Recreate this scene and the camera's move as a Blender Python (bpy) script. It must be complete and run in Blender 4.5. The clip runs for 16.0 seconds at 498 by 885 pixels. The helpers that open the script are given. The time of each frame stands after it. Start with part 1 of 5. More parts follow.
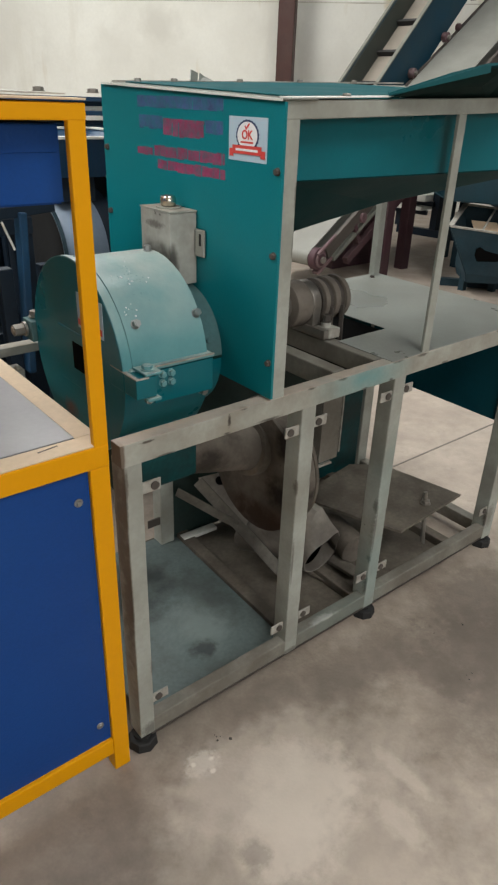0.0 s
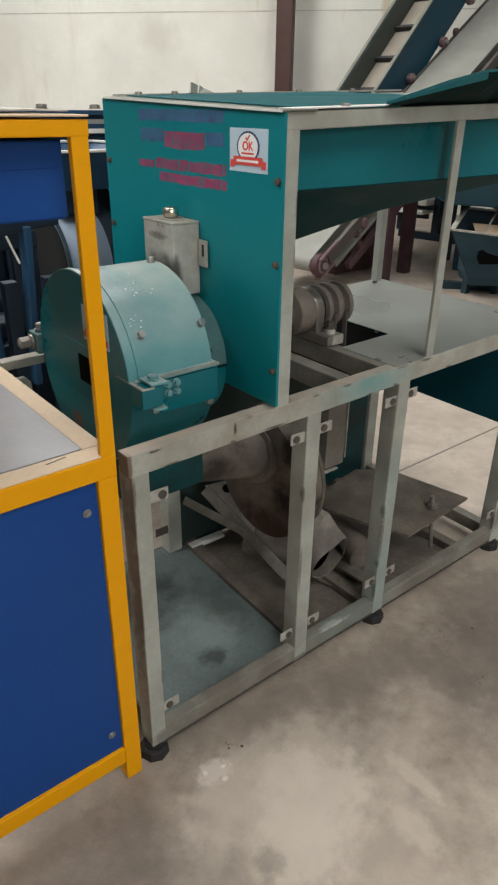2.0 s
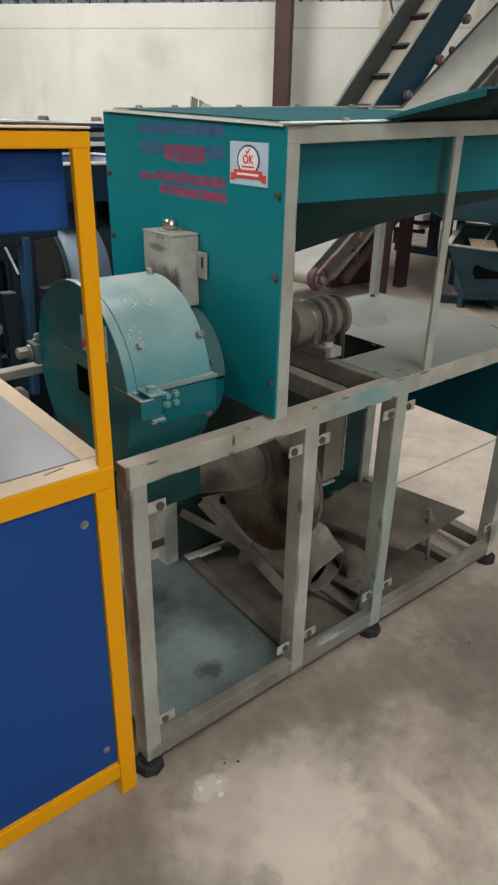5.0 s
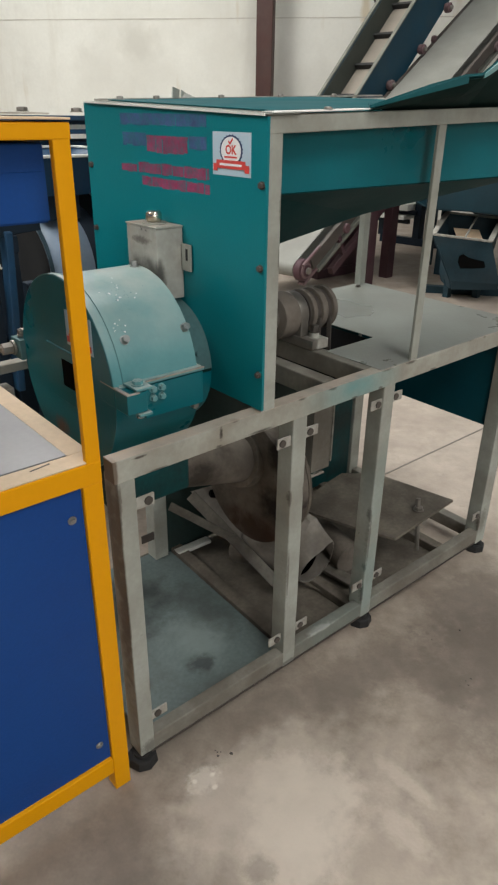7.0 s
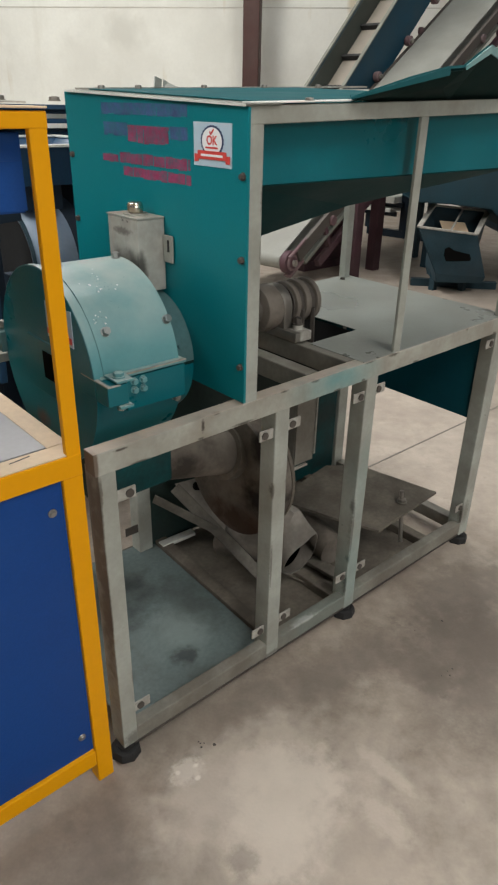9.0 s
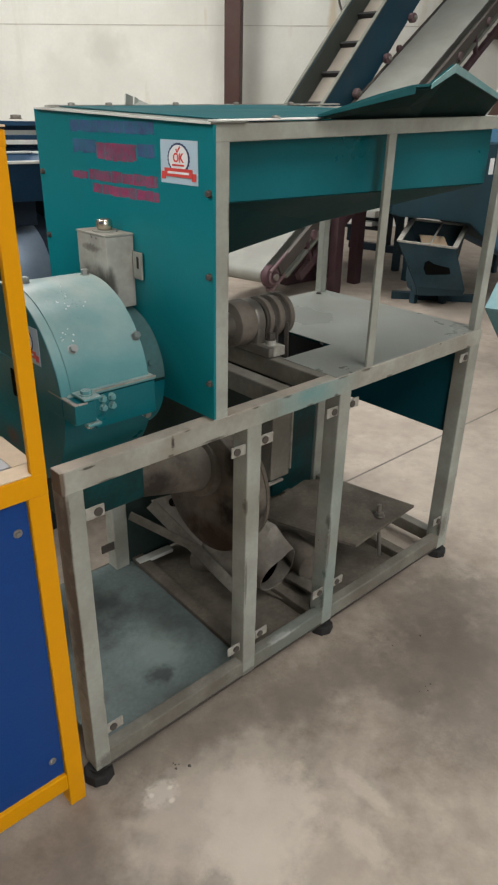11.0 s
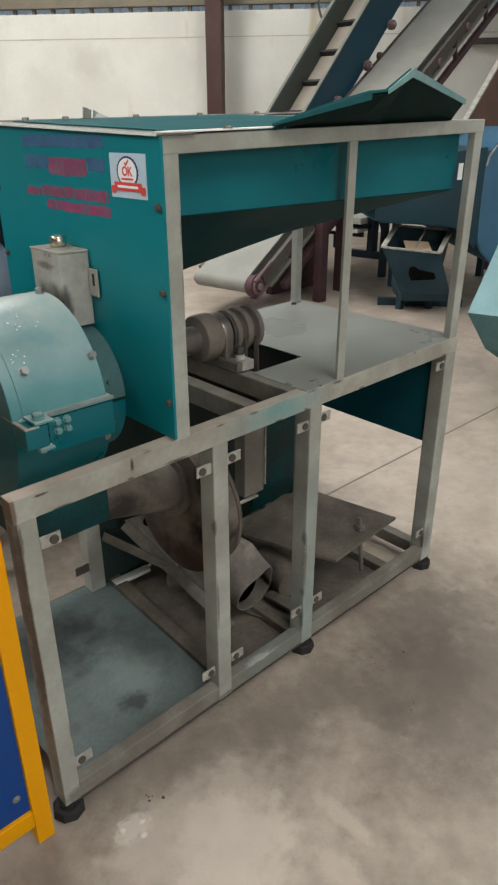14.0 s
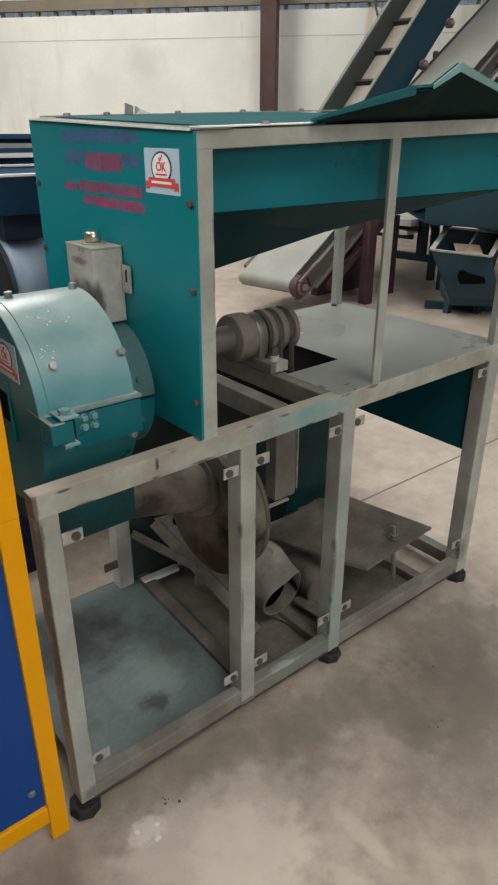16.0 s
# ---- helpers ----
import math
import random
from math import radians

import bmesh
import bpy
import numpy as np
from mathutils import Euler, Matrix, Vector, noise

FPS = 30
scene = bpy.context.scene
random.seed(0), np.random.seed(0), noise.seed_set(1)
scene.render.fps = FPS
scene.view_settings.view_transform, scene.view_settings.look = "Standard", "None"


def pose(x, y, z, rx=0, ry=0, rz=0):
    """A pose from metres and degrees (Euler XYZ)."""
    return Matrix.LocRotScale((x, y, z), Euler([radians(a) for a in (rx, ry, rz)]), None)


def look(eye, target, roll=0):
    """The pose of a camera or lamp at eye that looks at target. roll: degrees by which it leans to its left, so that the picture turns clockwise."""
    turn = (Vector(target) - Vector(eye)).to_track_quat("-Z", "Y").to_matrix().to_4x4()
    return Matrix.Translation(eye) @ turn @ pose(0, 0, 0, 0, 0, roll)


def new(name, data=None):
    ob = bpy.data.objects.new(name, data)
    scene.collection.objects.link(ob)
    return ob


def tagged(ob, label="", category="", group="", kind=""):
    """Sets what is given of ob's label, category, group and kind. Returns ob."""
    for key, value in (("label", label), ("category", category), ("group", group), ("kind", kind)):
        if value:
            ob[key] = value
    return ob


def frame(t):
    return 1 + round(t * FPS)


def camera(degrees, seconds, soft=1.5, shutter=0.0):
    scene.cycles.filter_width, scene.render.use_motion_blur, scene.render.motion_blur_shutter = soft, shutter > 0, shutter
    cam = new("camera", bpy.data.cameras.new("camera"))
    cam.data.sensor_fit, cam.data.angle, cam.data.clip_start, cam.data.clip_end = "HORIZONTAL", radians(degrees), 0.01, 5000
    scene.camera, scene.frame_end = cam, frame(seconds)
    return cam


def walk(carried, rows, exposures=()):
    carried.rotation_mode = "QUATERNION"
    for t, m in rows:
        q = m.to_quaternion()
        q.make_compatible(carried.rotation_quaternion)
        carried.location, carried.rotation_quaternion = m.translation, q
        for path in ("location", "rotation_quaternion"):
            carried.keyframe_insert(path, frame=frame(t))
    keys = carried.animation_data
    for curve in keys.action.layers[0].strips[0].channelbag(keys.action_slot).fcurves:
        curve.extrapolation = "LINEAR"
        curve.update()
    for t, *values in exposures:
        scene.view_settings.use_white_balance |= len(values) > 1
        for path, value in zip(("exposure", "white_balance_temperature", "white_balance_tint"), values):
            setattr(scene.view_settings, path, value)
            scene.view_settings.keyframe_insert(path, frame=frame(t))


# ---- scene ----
cam = camera(40.7, 16.0, soft=2.3)
PATH = [
    (0, (-0.478, -0.95, 1.34), (0.656, 0.423, 0.428), 2.1),
    (0.5, (-0.474, -0.952, 1.341), (0.677, 0.396, 0.416), 2.4),
    (1, (-0.477, -0.952, 1.343), (0.653, 0.43, 0.441), 1.0),
    (1.5, (-0.478, -0.954, 1.344), (0.648, 0.43, 0.44), 0.9),
    (2, (-0.482, -0.954, 1.346), (0.643, 0.436, 0.451), 0.8),
    (2.5, (-0.487, -0.951, 1.347), (0.64, 0.44, 0.454), 1.2),
    (3, (-0.492, -0.949, 1.346), (0.632, 0.445, 0.456), 2.0),
    (3.5, (-0.492, -0.949, 1.346), (0.623, 0.457, 0.463), 2.2),
    (4, (-0.488, -0.95, 1.345), (0.645, 0.454, 0.483), 2.1),
    (6.5, (-0.483, -0.947, 1.343), (0.668, 0.438, 0.473), 0.4),
    (7, (-0.481, -0.948, 1.341), (0.684, 0.419, 0.461), 0.8),
    (7.5, (-0.478, -0.949, 1.337), (0.694, 0.404, 0.445), 0.8),
    (8, (-0.477, -0.949, 1.336), (0.705, 0.387, 0.431), 1.2),
    (8.5, (-0.475, -0.952, 1.338), (0.71, 0.383, 0.435), 1.3),
    (11, (-0.44, -0.97, 1.345), (0.785, 0.354, 0.48), 1.3),
    (11.5, (-0.426, -0.974, 1.342), (0.821, 0.33, 0.481), 1.1),
    (12, (-0.413, -0.975, 1.342), (0.84, 0.317, 0.469), 0.7),
    (12.5, (-0.401, -0.978, 1.343), (0.846, 0.319, 0.469), 0.2),
    (13, (-0.386, -0.982, 1.342), (0.86, 0.324, 0.48), -0.0),
    (13.5, (-0.37, -0.98, 1.345), (0.875, 0.332, 0.492), -0.1),
    (14, (-0.357, -0.979, 1.346), (0.881, 0.347, 0.503), -0.1),
    (14.5, (-0.344, -0.977, 1.347), (0.876, 0.37, 0.513), 0.1),
    (15, (-0.335, -0.977, 1.345), (0.86, 0.398, 0.519), 0.1),
    (15.5, (-0.326, -0.975, 1.343), (0.839, 0.422, 0.512), 0.2),
    (16, (-0.317, -0.978, 1.338), (0.825, 0.432, 0.496), 0.2),
]
walk(cam, [(t, look(eye, target, roll)) for t, eye, target, roll in PATH])

# ---------------------------------------------------------------- light
world = bpy.data.worlds.new("sky_world")
scene.world = world
world.use_nodes = True
wn = world.node_tree
sky = wn.nodes.new("ShaderNodeTexSky")
sky.sky_type = "NISHITA"
sky.sun_disc = False
sky.sun_elevation, sky.sun_rotation = radians(55), radians(200)
wn.links.new(sky.outputs[0], wn.nodes["Background"].inputs[0])
wn.nodes["Background"].inputs[1].default_value = 0.12

# hall axes: the back wall is turned against the machines
HALL = pose(0, 0, 0, 0, 0, -50)   # local y points to the back wall, local x along it
WALL_Y, HALL_H = 9.4, 5.6
SKYLIGHTS = [(-9.0, 4.5, 130), (-3.3, 4.5, 440), (0.6, 4.5, 105), (4.5, 4.5, 55), (8.0, 4.5, 60), (-6.0, -2.6, 300), (-3.0, -2.6, 235), (3.0, -2.6, 220), (7.5, -2.6, 50)]
for sx, sy, watts in SKYLIGHTS:
    lamp = bpy.data.lights.new("skylight", "AREA")
    lamp.shape, lamp.size, lamp.size_y, lamp.energy, lamp.color = "RECTANGLE", 1.2, 4.2, watts, (1.0, 0.99, 0.95)
    new("skylight_glow", lamp).matrix_world = HALL @ pose(sx, sy, HALL_H - 0.02, 0, 0, 0)

# fill lamp added in an unseen high strip opening of the opposite wall
EAST, SOUTH, STRIP0, STRIP1 = 10.0, -10.0, 2.9, 5.4
fill_light = bpy.data.lights.new("fill_strip", "AREA")
fill_light.shape, fill_light.size, fill_light.size_y, fill_light.energy, fill_light.color = "RECTANGLE", 5.2, STRIP1 - STRIP0, 350, (1.0, 0.99, 0.95)
new("fill_strip_glow", fill_light).matrix_world = HALL @ pose(7.2, SOUTH + 0.05, (STRIP0 + STRIP1) / 2, 90, 0, 0)


# ---------------------------------------------------------------- materials
def mat(name, col, rough=0.5, metal=0.0, var=0.12, scale=6.0, fine=90.0, bump=0.05, dirt=None, dirt_amount=0.0, dirt_scale=4.0, spots=None, spot_scale=70.0, spot_level=0.72, spec=0.35, rvar=0.1):
    """A painted or bare surface: two scales of variation, dirt patches, optional specks, fine relief."""
    m = bpy.data.materials.new(name)
    m.use_nodes = True
    nt = m.node_tree
    n, l = nt.nodes, nt.links
    p = n["Principled BSDF"]
    tc = n.new("ShaderNodeTexCoord")
    big = n.new("ShaderNodeTexNoise")
    big.inputs["Scale"].default_value, big.inputs["Detail"].default_value = scale, 5
    l.new(tc.outputs["Object"], big.inputs["Vector"])
    small = n.new("ShaderNodeTexNoise")
    small.inputs["Scale"].default_value, small.inputs["Detail"].default_value = fine, 3
    l.new(tc.outputs["Object"], small.inputs["Vector"])
    ramp = n.new("ShaderNodeMapRange")
    l.new(big.outputs["Fac"], ramp.inputs["Value"])
    ramp.inputs["From Min"].default_value, ramp.inputs["From Max"].default_value = 0.3, 0.7
    ramp.inputs["To Min"].default_value, ramp.inputs["To Max"].default_value = 1 - var, 1 + var
    ramp2 = n.new("ShaderNodeMapRange")
    l.new(small.outputs["Fac"], ramp2.inputs["Value"])
    ramp2.inputs["From Min"].default_value, ramp2.inputs["From Max"].default_value = 0.3, 0.7
    ramp2.inputs["To Min"].default_value, ramp2.inputs["To Max"].default_value = 1 - var * 0.4, 1 + var * 0.4
    mul = n.new("ShaderNodeMath")
    mul.operation = "MULTIPLY"
    l.new(ramp.outputs[0], mul.inputs[0])
    l.new(ramp2.outputs[0], mul.inputs[1])
    sc = n.new("ShaderNodeVectorMath")
    sc.operation = "SCALE"
    sc.inputs[0].default_value = col
    l.new(mul.outputs[0], sc.inputs["Scale"])
    out = sc.outputs[0]

    def blend(fac, colour, src):
        mx = n.new("ShaderNodeMix")
        mx.data_type = "RGBA"
        l.new(fac, mx.inputs[0])
        l.new(src, mx.inputs[6])
        mx.inputs[7].default_value = (*colour, 1)
        return mx.outputs[2]

    if dirt:
        dn = n.new("ShaderNodeTexNoise")
        dn.inputs["Scale"].default_value, dn.inputs["Detail"].default_value, dn.inputs["Roughness"].default_value = dirt_scale, 6, 0.58
        l.new(tc.outputs["Object"], dn.inputs["Vector"])
        dr = n.new("ShaderNodeMapRange")
        l.new(dn.outputs["Fac"], dr.inputs["Value"])
        dr.interpolation_type = "SMOOTHSTEP"
        dr.inputs["From Min"].default_value, dr.inputs["From Max"].default_value = 0.3, 0.72
        dr.inputs["To Max"].default_value = dirt_amount
        out = blend(dr.outputs[0], dirt, out)
    if spots:
        sn = n.new("ShaderNodeTexNoise")
        sn.inputs["Scale"].default_value, sn.inputs["Detail"].default_value, sn.inputs["Roughness"].default_value = spot_scale, 5, 0.6
        l.new(tc.outputs["Object"], sn.inputs["Vector"])
        sr = n.new("ShaderNodeMapRange")
        l.new(sn.outputs["Fac"], sr.inputs["Value"])
        sr.inputs["From Min"].default_value, sr.inputs["From Max"].default_value = spot_level, spot_level + 0.03
        out = blend(sr.outputs[0], spots, out)
    l.new(out, p.inputs["Base Color"])
    p.inputs["Metallic"].default_value = metal
    rr = n.new("ShaderNodeMapRange")
    l.new(big.outputs["Fac"], rr.inputs["Value"])
    rr.inputs["From Min"].default_value, rr.inputs["From Max"].default_value = 0.3, 0.7
    rr.inputs["To Min"].default_value, rr.inputs["To Max"].default_value = max(rough - rvar, 0.05), min(rough + rvar, 1)
    l.new(rr.outputs[0], p.inputs["Roughness"])
    p.inputs["Specular IOR Level"].default_value = spec
    if bump:
        bp = n.new("ShaderNodeBump")
        bp.inputs["Strength"].default_value, bp.inputs["Distance"].default_value = bump, 0.01
        l.new(small.outputs["Fac"], bp.inputs["Height"])
        l.new(bp.outputs[0], p.inputs["Normal"])
    return m


M_GREY = mat("grey_frame_paint", (0.366, 0.386, 0.346), 0.5, var=0.12, scale=9, dirt=(0.18, 0.162, 0.13), dirt_amount=0.6, dirt_scale=5, spots=(0.05, 0.042, 0.034), spot_scale=34, spot_level=0.72)
M_BEAM = mat("grey_beam_overspray", (0.368, 0.375, 0.33), 0.5, var=0.14, dirt=(0.2, 0.165, 0.125), dirt_amount=0.65, dirt_scale=9, spots=(0.045, 0.036, 0.03), spot_scale=30, spot_level=0.715)
# a streak of teal overspray on the beam near the second bay
_n, _l = M_BEAM.node_tree.nodes, M_BEAM.node_tree.links
_tc = _n.new("ShaderNodeTexCoord")
_mp = _n.new("ShaderNodeMapping")
_mp.inputs["Location"].default_value, _mp.inputs["Scale"].default_value = (-5.5 * 0.65, 0, -15 * 0.775), (5.5, 3, 15)
_l.new(_tc.outputs["Object"], _mp.inputs["Vector"])
_gr = _n.new("ShaderNodeTexGradient")
_gr.gradient_type = "SPHERICAL"
_l.new(_mp.outputs[0], _gr.inputs[0])
_no = _n.new("ShaderNodeTexNoise")
_no.inputs["Scale"].default_value = 12
_l.new(_tc.outputs["Object"], _no.inputs["Vector"])
_mu = _n.new("ShaderNodeMath")
_mu.operation = "MULTIPLY"
_l.new(_gr.outputs["Fac"], _mu.inputs[0])
_l.new(_no.outputs["Fac"], _mu.inputs[1])
_mx = _n.new("ShaderNodeMix")
_mx.data_type = "RGBA"
_mx.inputs[7].default_value = (0.06, 0.27, 0.285, 1)
_up = _n.new("ShaderNodeMath")
_up.operation, _up.use_clamp, _up.inputs[1].default_value = "MULTIPLY", True, 1.25
_l.new(_mu.outputs[0], _up.inputs[0])
_pb = _n["Principled BSDF"]
_src = _pb.inputs["Base Color"].links[0].from_socket
_l.new(_up.outputs[0], _mx.inputs[0])
_l.new(_src, _mx.inputs[6])
_l.new(_mx.outputs[2], _pb.inputs["Base Color"])


def settle_dust(m, colour, amount, scale=14, lo=0.6, hi=0.95):
    """Patchy workshop dust that lies on the upward faces; on the drum also painted sheen."""
    n, l = m.node_tree.nodes, m.node_tree.links
    p = n["Principled BSDF"]
    geo = n.new("ShaderNodeNewGeometry")
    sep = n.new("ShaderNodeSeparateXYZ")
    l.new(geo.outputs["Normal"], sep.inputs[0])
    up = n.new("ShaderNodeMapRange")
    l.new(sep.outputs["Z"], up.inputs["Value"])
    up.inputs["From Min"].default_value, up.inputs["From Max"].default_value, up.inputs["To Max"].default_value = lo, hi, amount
    no = n.new("ShaderNodeTexNoise")
    no.inputs["Scale"].default_value, no.inputs["Detail"].default_value = scale, 6
    l.new(geo.outputs["Position"], no.inputs["Vector"])
    pr = n.new("ShaderNodeMapRange")
    l.new(no.outputs["Fac"], pr.inputs["Value"])
    pr.inputs["From Min"].default_value, pr.inputs["From Max"].default_value, pr.inputs["To Min"].default_value = 0.35, 0.6, 0.35
    mu = n.new("ShaderNodeMath")
    mu.operation = "MULTIPLY"
    l.new(up.outputs[0], mu.inputs[0])
    l.new(pr.outputs[0], mu.inputs[1])
    mx = n.new("ShaderNodeMix")
    mx.data_type = "RGBA"
    mx.inputs[7].default_value = (*colour, 1)
    l.new(mu.outputs[0], mx.inputs[0])
    l.new(p.inputs["Base Color"].links[0].from_socket, mx.inputs[6])
    l.new(mx.outputs[2], p.inputs["Base Color"])


def patch(m, centre, size, colour, amount, noise=9.0, lo=0.35, hi=0.6):
    """One ragged stain, scuff or bit of painted light or shade at a place of its own."""
    n, l = m.node_tree.nodes, m.node_tree.links
    p = n["Principled BSDF"]
    geo = n.new("ShaderNodeNewGeometry")
    sub = n.new("ShaderNodeVectorMath")
    sub.operation = "SUBTRACT"
    l.new(geo.outputs["Position"], sub.inputs[0])
    sub.inputs[1].default_value = centre
    div = n.new("ShaderNodeVectorMath")
    div.operation = "DIVIDE"
    l.new(sub.outputs[0], div.inputs[0])
    div.inputs[1].default_value = size
    gr = n.new("ShaderNodeTexGradient")
    gr.gradient_type = "SPHERICAL"
    l.new(div.outputs[0], gr.inputs[0])
    no = n.new("ShaderNodeTexNoise")
    no.inputs["Scale"].default_value, no.inputs["Detail"].default_value, no.inputs["Roughness"].default_value = noise, 7, 0.62
    l.new(geo.outputs["Position"], no.inputs["Vector"])
    ad = n.new("ShaderNodeMath")
    ad.operation = "MULTIPLY_ADD"
    l.new(gr.outputs["Fac"], ad.inputs[0])
    ad.inputs[1].default_value = 0.7
    l.new(no.outputs["Fac"], ad.inputs[2])
    mr = n.new("ShaderNodeMapRange")
    l.new(ad.outputs[0], mr.inputs["Value"])
    mr.inputs["From Min"].default_value, mr.inputs["From Max"].default_value, mr.inputs["To Max"].default_value = lo + 0.3, hi + 0.45, amount
    edge = n.new("ShaderNodeMapRange")
    l.new(gr.outputs["Fac"], edge.inputs["Value"])
    edge.inputs["From Max"].default_value = 0.3
    mu = n.new("ShaderNodeMath")
    mu.operation = "MULTIPLY"
    l.new(mr.outputs[0], mu.inputs[0])
    l.new(edge.outputs[0], mu.inputs[1])
    mx = n.new("ShaderNodeMix")
    mx.data_type = "RGBA"
    mx.inputs[7].default_value = (*colour, 1)
    l.new(mu.outputs[0], mx.inputs[0])
    l.new(p.inputs["Base Color"].links[0].from_socket, mx.inputs[6])
    l.new(mx.outputs[2], p.inputs["Base Color"])


_r = random.Random(5)
for _k in range(16):
    _x = _r.uniform(0.03, 1.35)
    patch(M_BEAM, (_x, 0, _r.choice((0.742, 0.744, 0.785, 0.787, 0.79)) + 0.009 * _x), (_r.uniform(0.006, 0.035), 0.02, _r.uniform(0.003, 0.007)), (0.06, 0.05, 0.04), 0.8, 160, 0.3, 0.5)
for _k in range(18):
    _x, _e = _r.choice(((0.021, 0), (0.058, 1), (0.455, 0), (0.496, 1), (0.758, 0), (0.8, 1), (1.345, 0), (1.394, 1), (0.36, 0), (0.397, 1)))
    patch(M_GREY, (_x, 0, _r.uniform(0.1, 0.72) if _x not in (0.36, 0.397) else _r.uniform(0.85, 1.3)), (0.006, 0.02, _r.uniform(0.015, 0.06)), (0.08, 0.066, 0.053), 0.75, 140, 0.3, 0.5)
for _c, _s, _a in (((0.254, 0, 0.773), (0.006, 0.02, 0.02), 1.0), ((0.068, 0, 0.781), (0.022, 0.02, 0.004), 0.9), ((0.36, 0, 0.748), (0.05, 0.02, 0.005), 0.7), ((0.573, 0, 0.79), (0.02, 0.03, 0.006), 0.7), ((0.76, 0, 0.795), (0.03, 0.02, 0.008), 0.7), ((1.15, 0, 0.752), (0.04, 0.02, 0.005), 0.6), ((0.6, 0.01, 0.8), (0.06, 0.012, 0.02), 0.5)):
    patch(M_BEAM, _c, _s, (0.05, 0.042, 0.034), _a, 170, 0.3, 0.5)
for _c, _s, _a in (((0.06, 0, 0.5), (0.006, 0.02, 0.05), 0.8), ((0.018, 0.0, 0.42), (0.006, 0.03, 0.1), 0.8), ((0.018, 0.0, 0.66), (0.006, 0.03, 0.08), 0.7), ((0.458, 0, 0.33), (0.005, 0.02, 0.1), 0.7), ((0.05, 0, 0.05), (0.04, 0.03, 0.03), 0.6), ((0.762, 0, 0.3), (0.006, 0.03, 0.14), 0.7), ((1.36, 0, 0.12), (0.03, 0.03, 0.07), 0.5), ((0.48, 0, 0.04), (0.06, 0.05, 0.012), 0.6)):
    patch(M_GREY, _c, _s, (0.07, 0.058, 0.047), _a, 150, 0.3, 0.5)
# left faces: grime plus the shade between the machines, painted dark brown
patch(M_BEAM, (0.011, 0.017, 0.77), (0.012, 0.06, 0.3), (0.12, 0.085, 0.06), 0.9, 22, 0.1, 0.3)
patch(M_GREY, (0.011, 0.017, 0.4), (0.013, 0.06, 0.9), (0.1, 0.078, 0.06), 0.9, 22, 0.1, 0.3)
for _c, _s, _a in (((0.78, 0, 0.16), (0.05, 0.06, 0.2), 0.6), ((0.78, 0, 0.45), (0.04, 0.06, 0.2), 0.4)):
    patch(M_GREY, _c, _s, (0.13, 0.25, 0.24), _a * 0.6, 18, 0.2, 0.5)
settle_dust(M_GREY, (0.23, 0.192, 0.15), 0.85)
settle_dust(M_BEAM, (0.46, 0.385, 0.315), 0.9)
# rear sheet's teal taken near black for the shade inside the bench
M_SHADEREAR = mat("shade_dark_rear_teal", (0.016, 0.034, 0.03), 0.65, var=0.25, dirt=(0.03, 0.032, 0.028), dirt_amount=0.5, spec=0.2)
M_DUSTY = mat("dusty_grey_steel", (0.165, 0.144, 0.118), 0.8, var=0.3, scale=8, dirt=(0.06, 0.051, 0.041), dirt_amount=0.8, dirt_scale=6, spec=0.2)
M_PLATE = mat("grey_shelf_plate", (0.25, 0.272, 0.24), 0.3, var=0.1, scale=4, fine=120, dirt=(0.2, 0.19, 0.165), dirt_amount=0.5, dirt_scale=7, spec=0.9, rvar=0.06)
patch(M_PLATE, (1.2, 0.3, 0.8), (0.28, 0.4, 0.2), (0.2, 0.195, 0.17), 0.25, 9, 0.1, 0.8)
patch(M_PLATE, (0.85, 0.09, 0.8), (0.16, 0.12, 0.1), (0.16, 0.14, 0.112), 0.5, 16, 0.1, 0.8)
patch(M_PLATE, (1.0, 0.42, 0.8), (0.2, 0.4, 0.1), (0.33, 0.34, 0.31), 0.2, 8, 0.0, 0.9)
M_RUSTPLATE = mat("rust_brown_plate", (0.13, 0.072, 0.052), 0.6, var=0.25, dirt=(0.08, 0.05, 0.04), dirt_amount=0.5)
M_OLIVE = mat("worn_olive_rim", (0.17, 0.175, 0.145), 0.55, var=0.2, dirt=(0.08, 0.08, 0.07), dirt_amount=0.5)
M_NAVY = mat("navy_trough_paint", (0.003, 0.034, 0.058), 0.5, var=0.25, scale=3, dirt=(0.03, 0.05, 0.055), dirt_amount=0.4)
M_BINBLUE = mat("blue_bin_paint", (0.03, 0.105, 0.18), 0.5, var=0.2, scale=3, dirt=(0.05, 0.11, 0.17), dirt_amount=0.5)
M_BINDARK = mat("dark_teal_blue_paint", (0.002, 0.027, 0.04), 0.5, var=0.25, scale=3, dirt=(0.006, 0.03, 0.042), dirt_amount=0.5)
M_TEAL = mat("teal_enamel", (0.0, 0.122, 0.15), 0.34, var=0.12, scale=5, fine=260, bump=0.06, dirt=(0.004, 0.1, 0.118), dirt_amount=0.4, dirt_scale=3, spec=0.4)
patch(M_TEAL, (0.082, 0.35, 0.717), (0.03, 0.05, 0.035), (0.16, 0.05, 0.03), 0.7, 30)
M_LID = mat("matt_teal_lid", (0.008, 0.075, 0.085), 0.7, var=0.15, scale=6, dirt=(0.04, 0.105, 0.112), dirt_amount=0.4, dirt_scale=5, spec=0.05)
# teal with grime, darkened to hold the shade under drum and bench
M_SHADETEAL = mat("shaded_grimy_teal", (0.002, 0.06, 0.064), 0.6, var=0.3, scale=9, dirt=(0.014, 0.02, 0.018), dirt_amount=0.75, dirt_scale=6, spec=0.2)
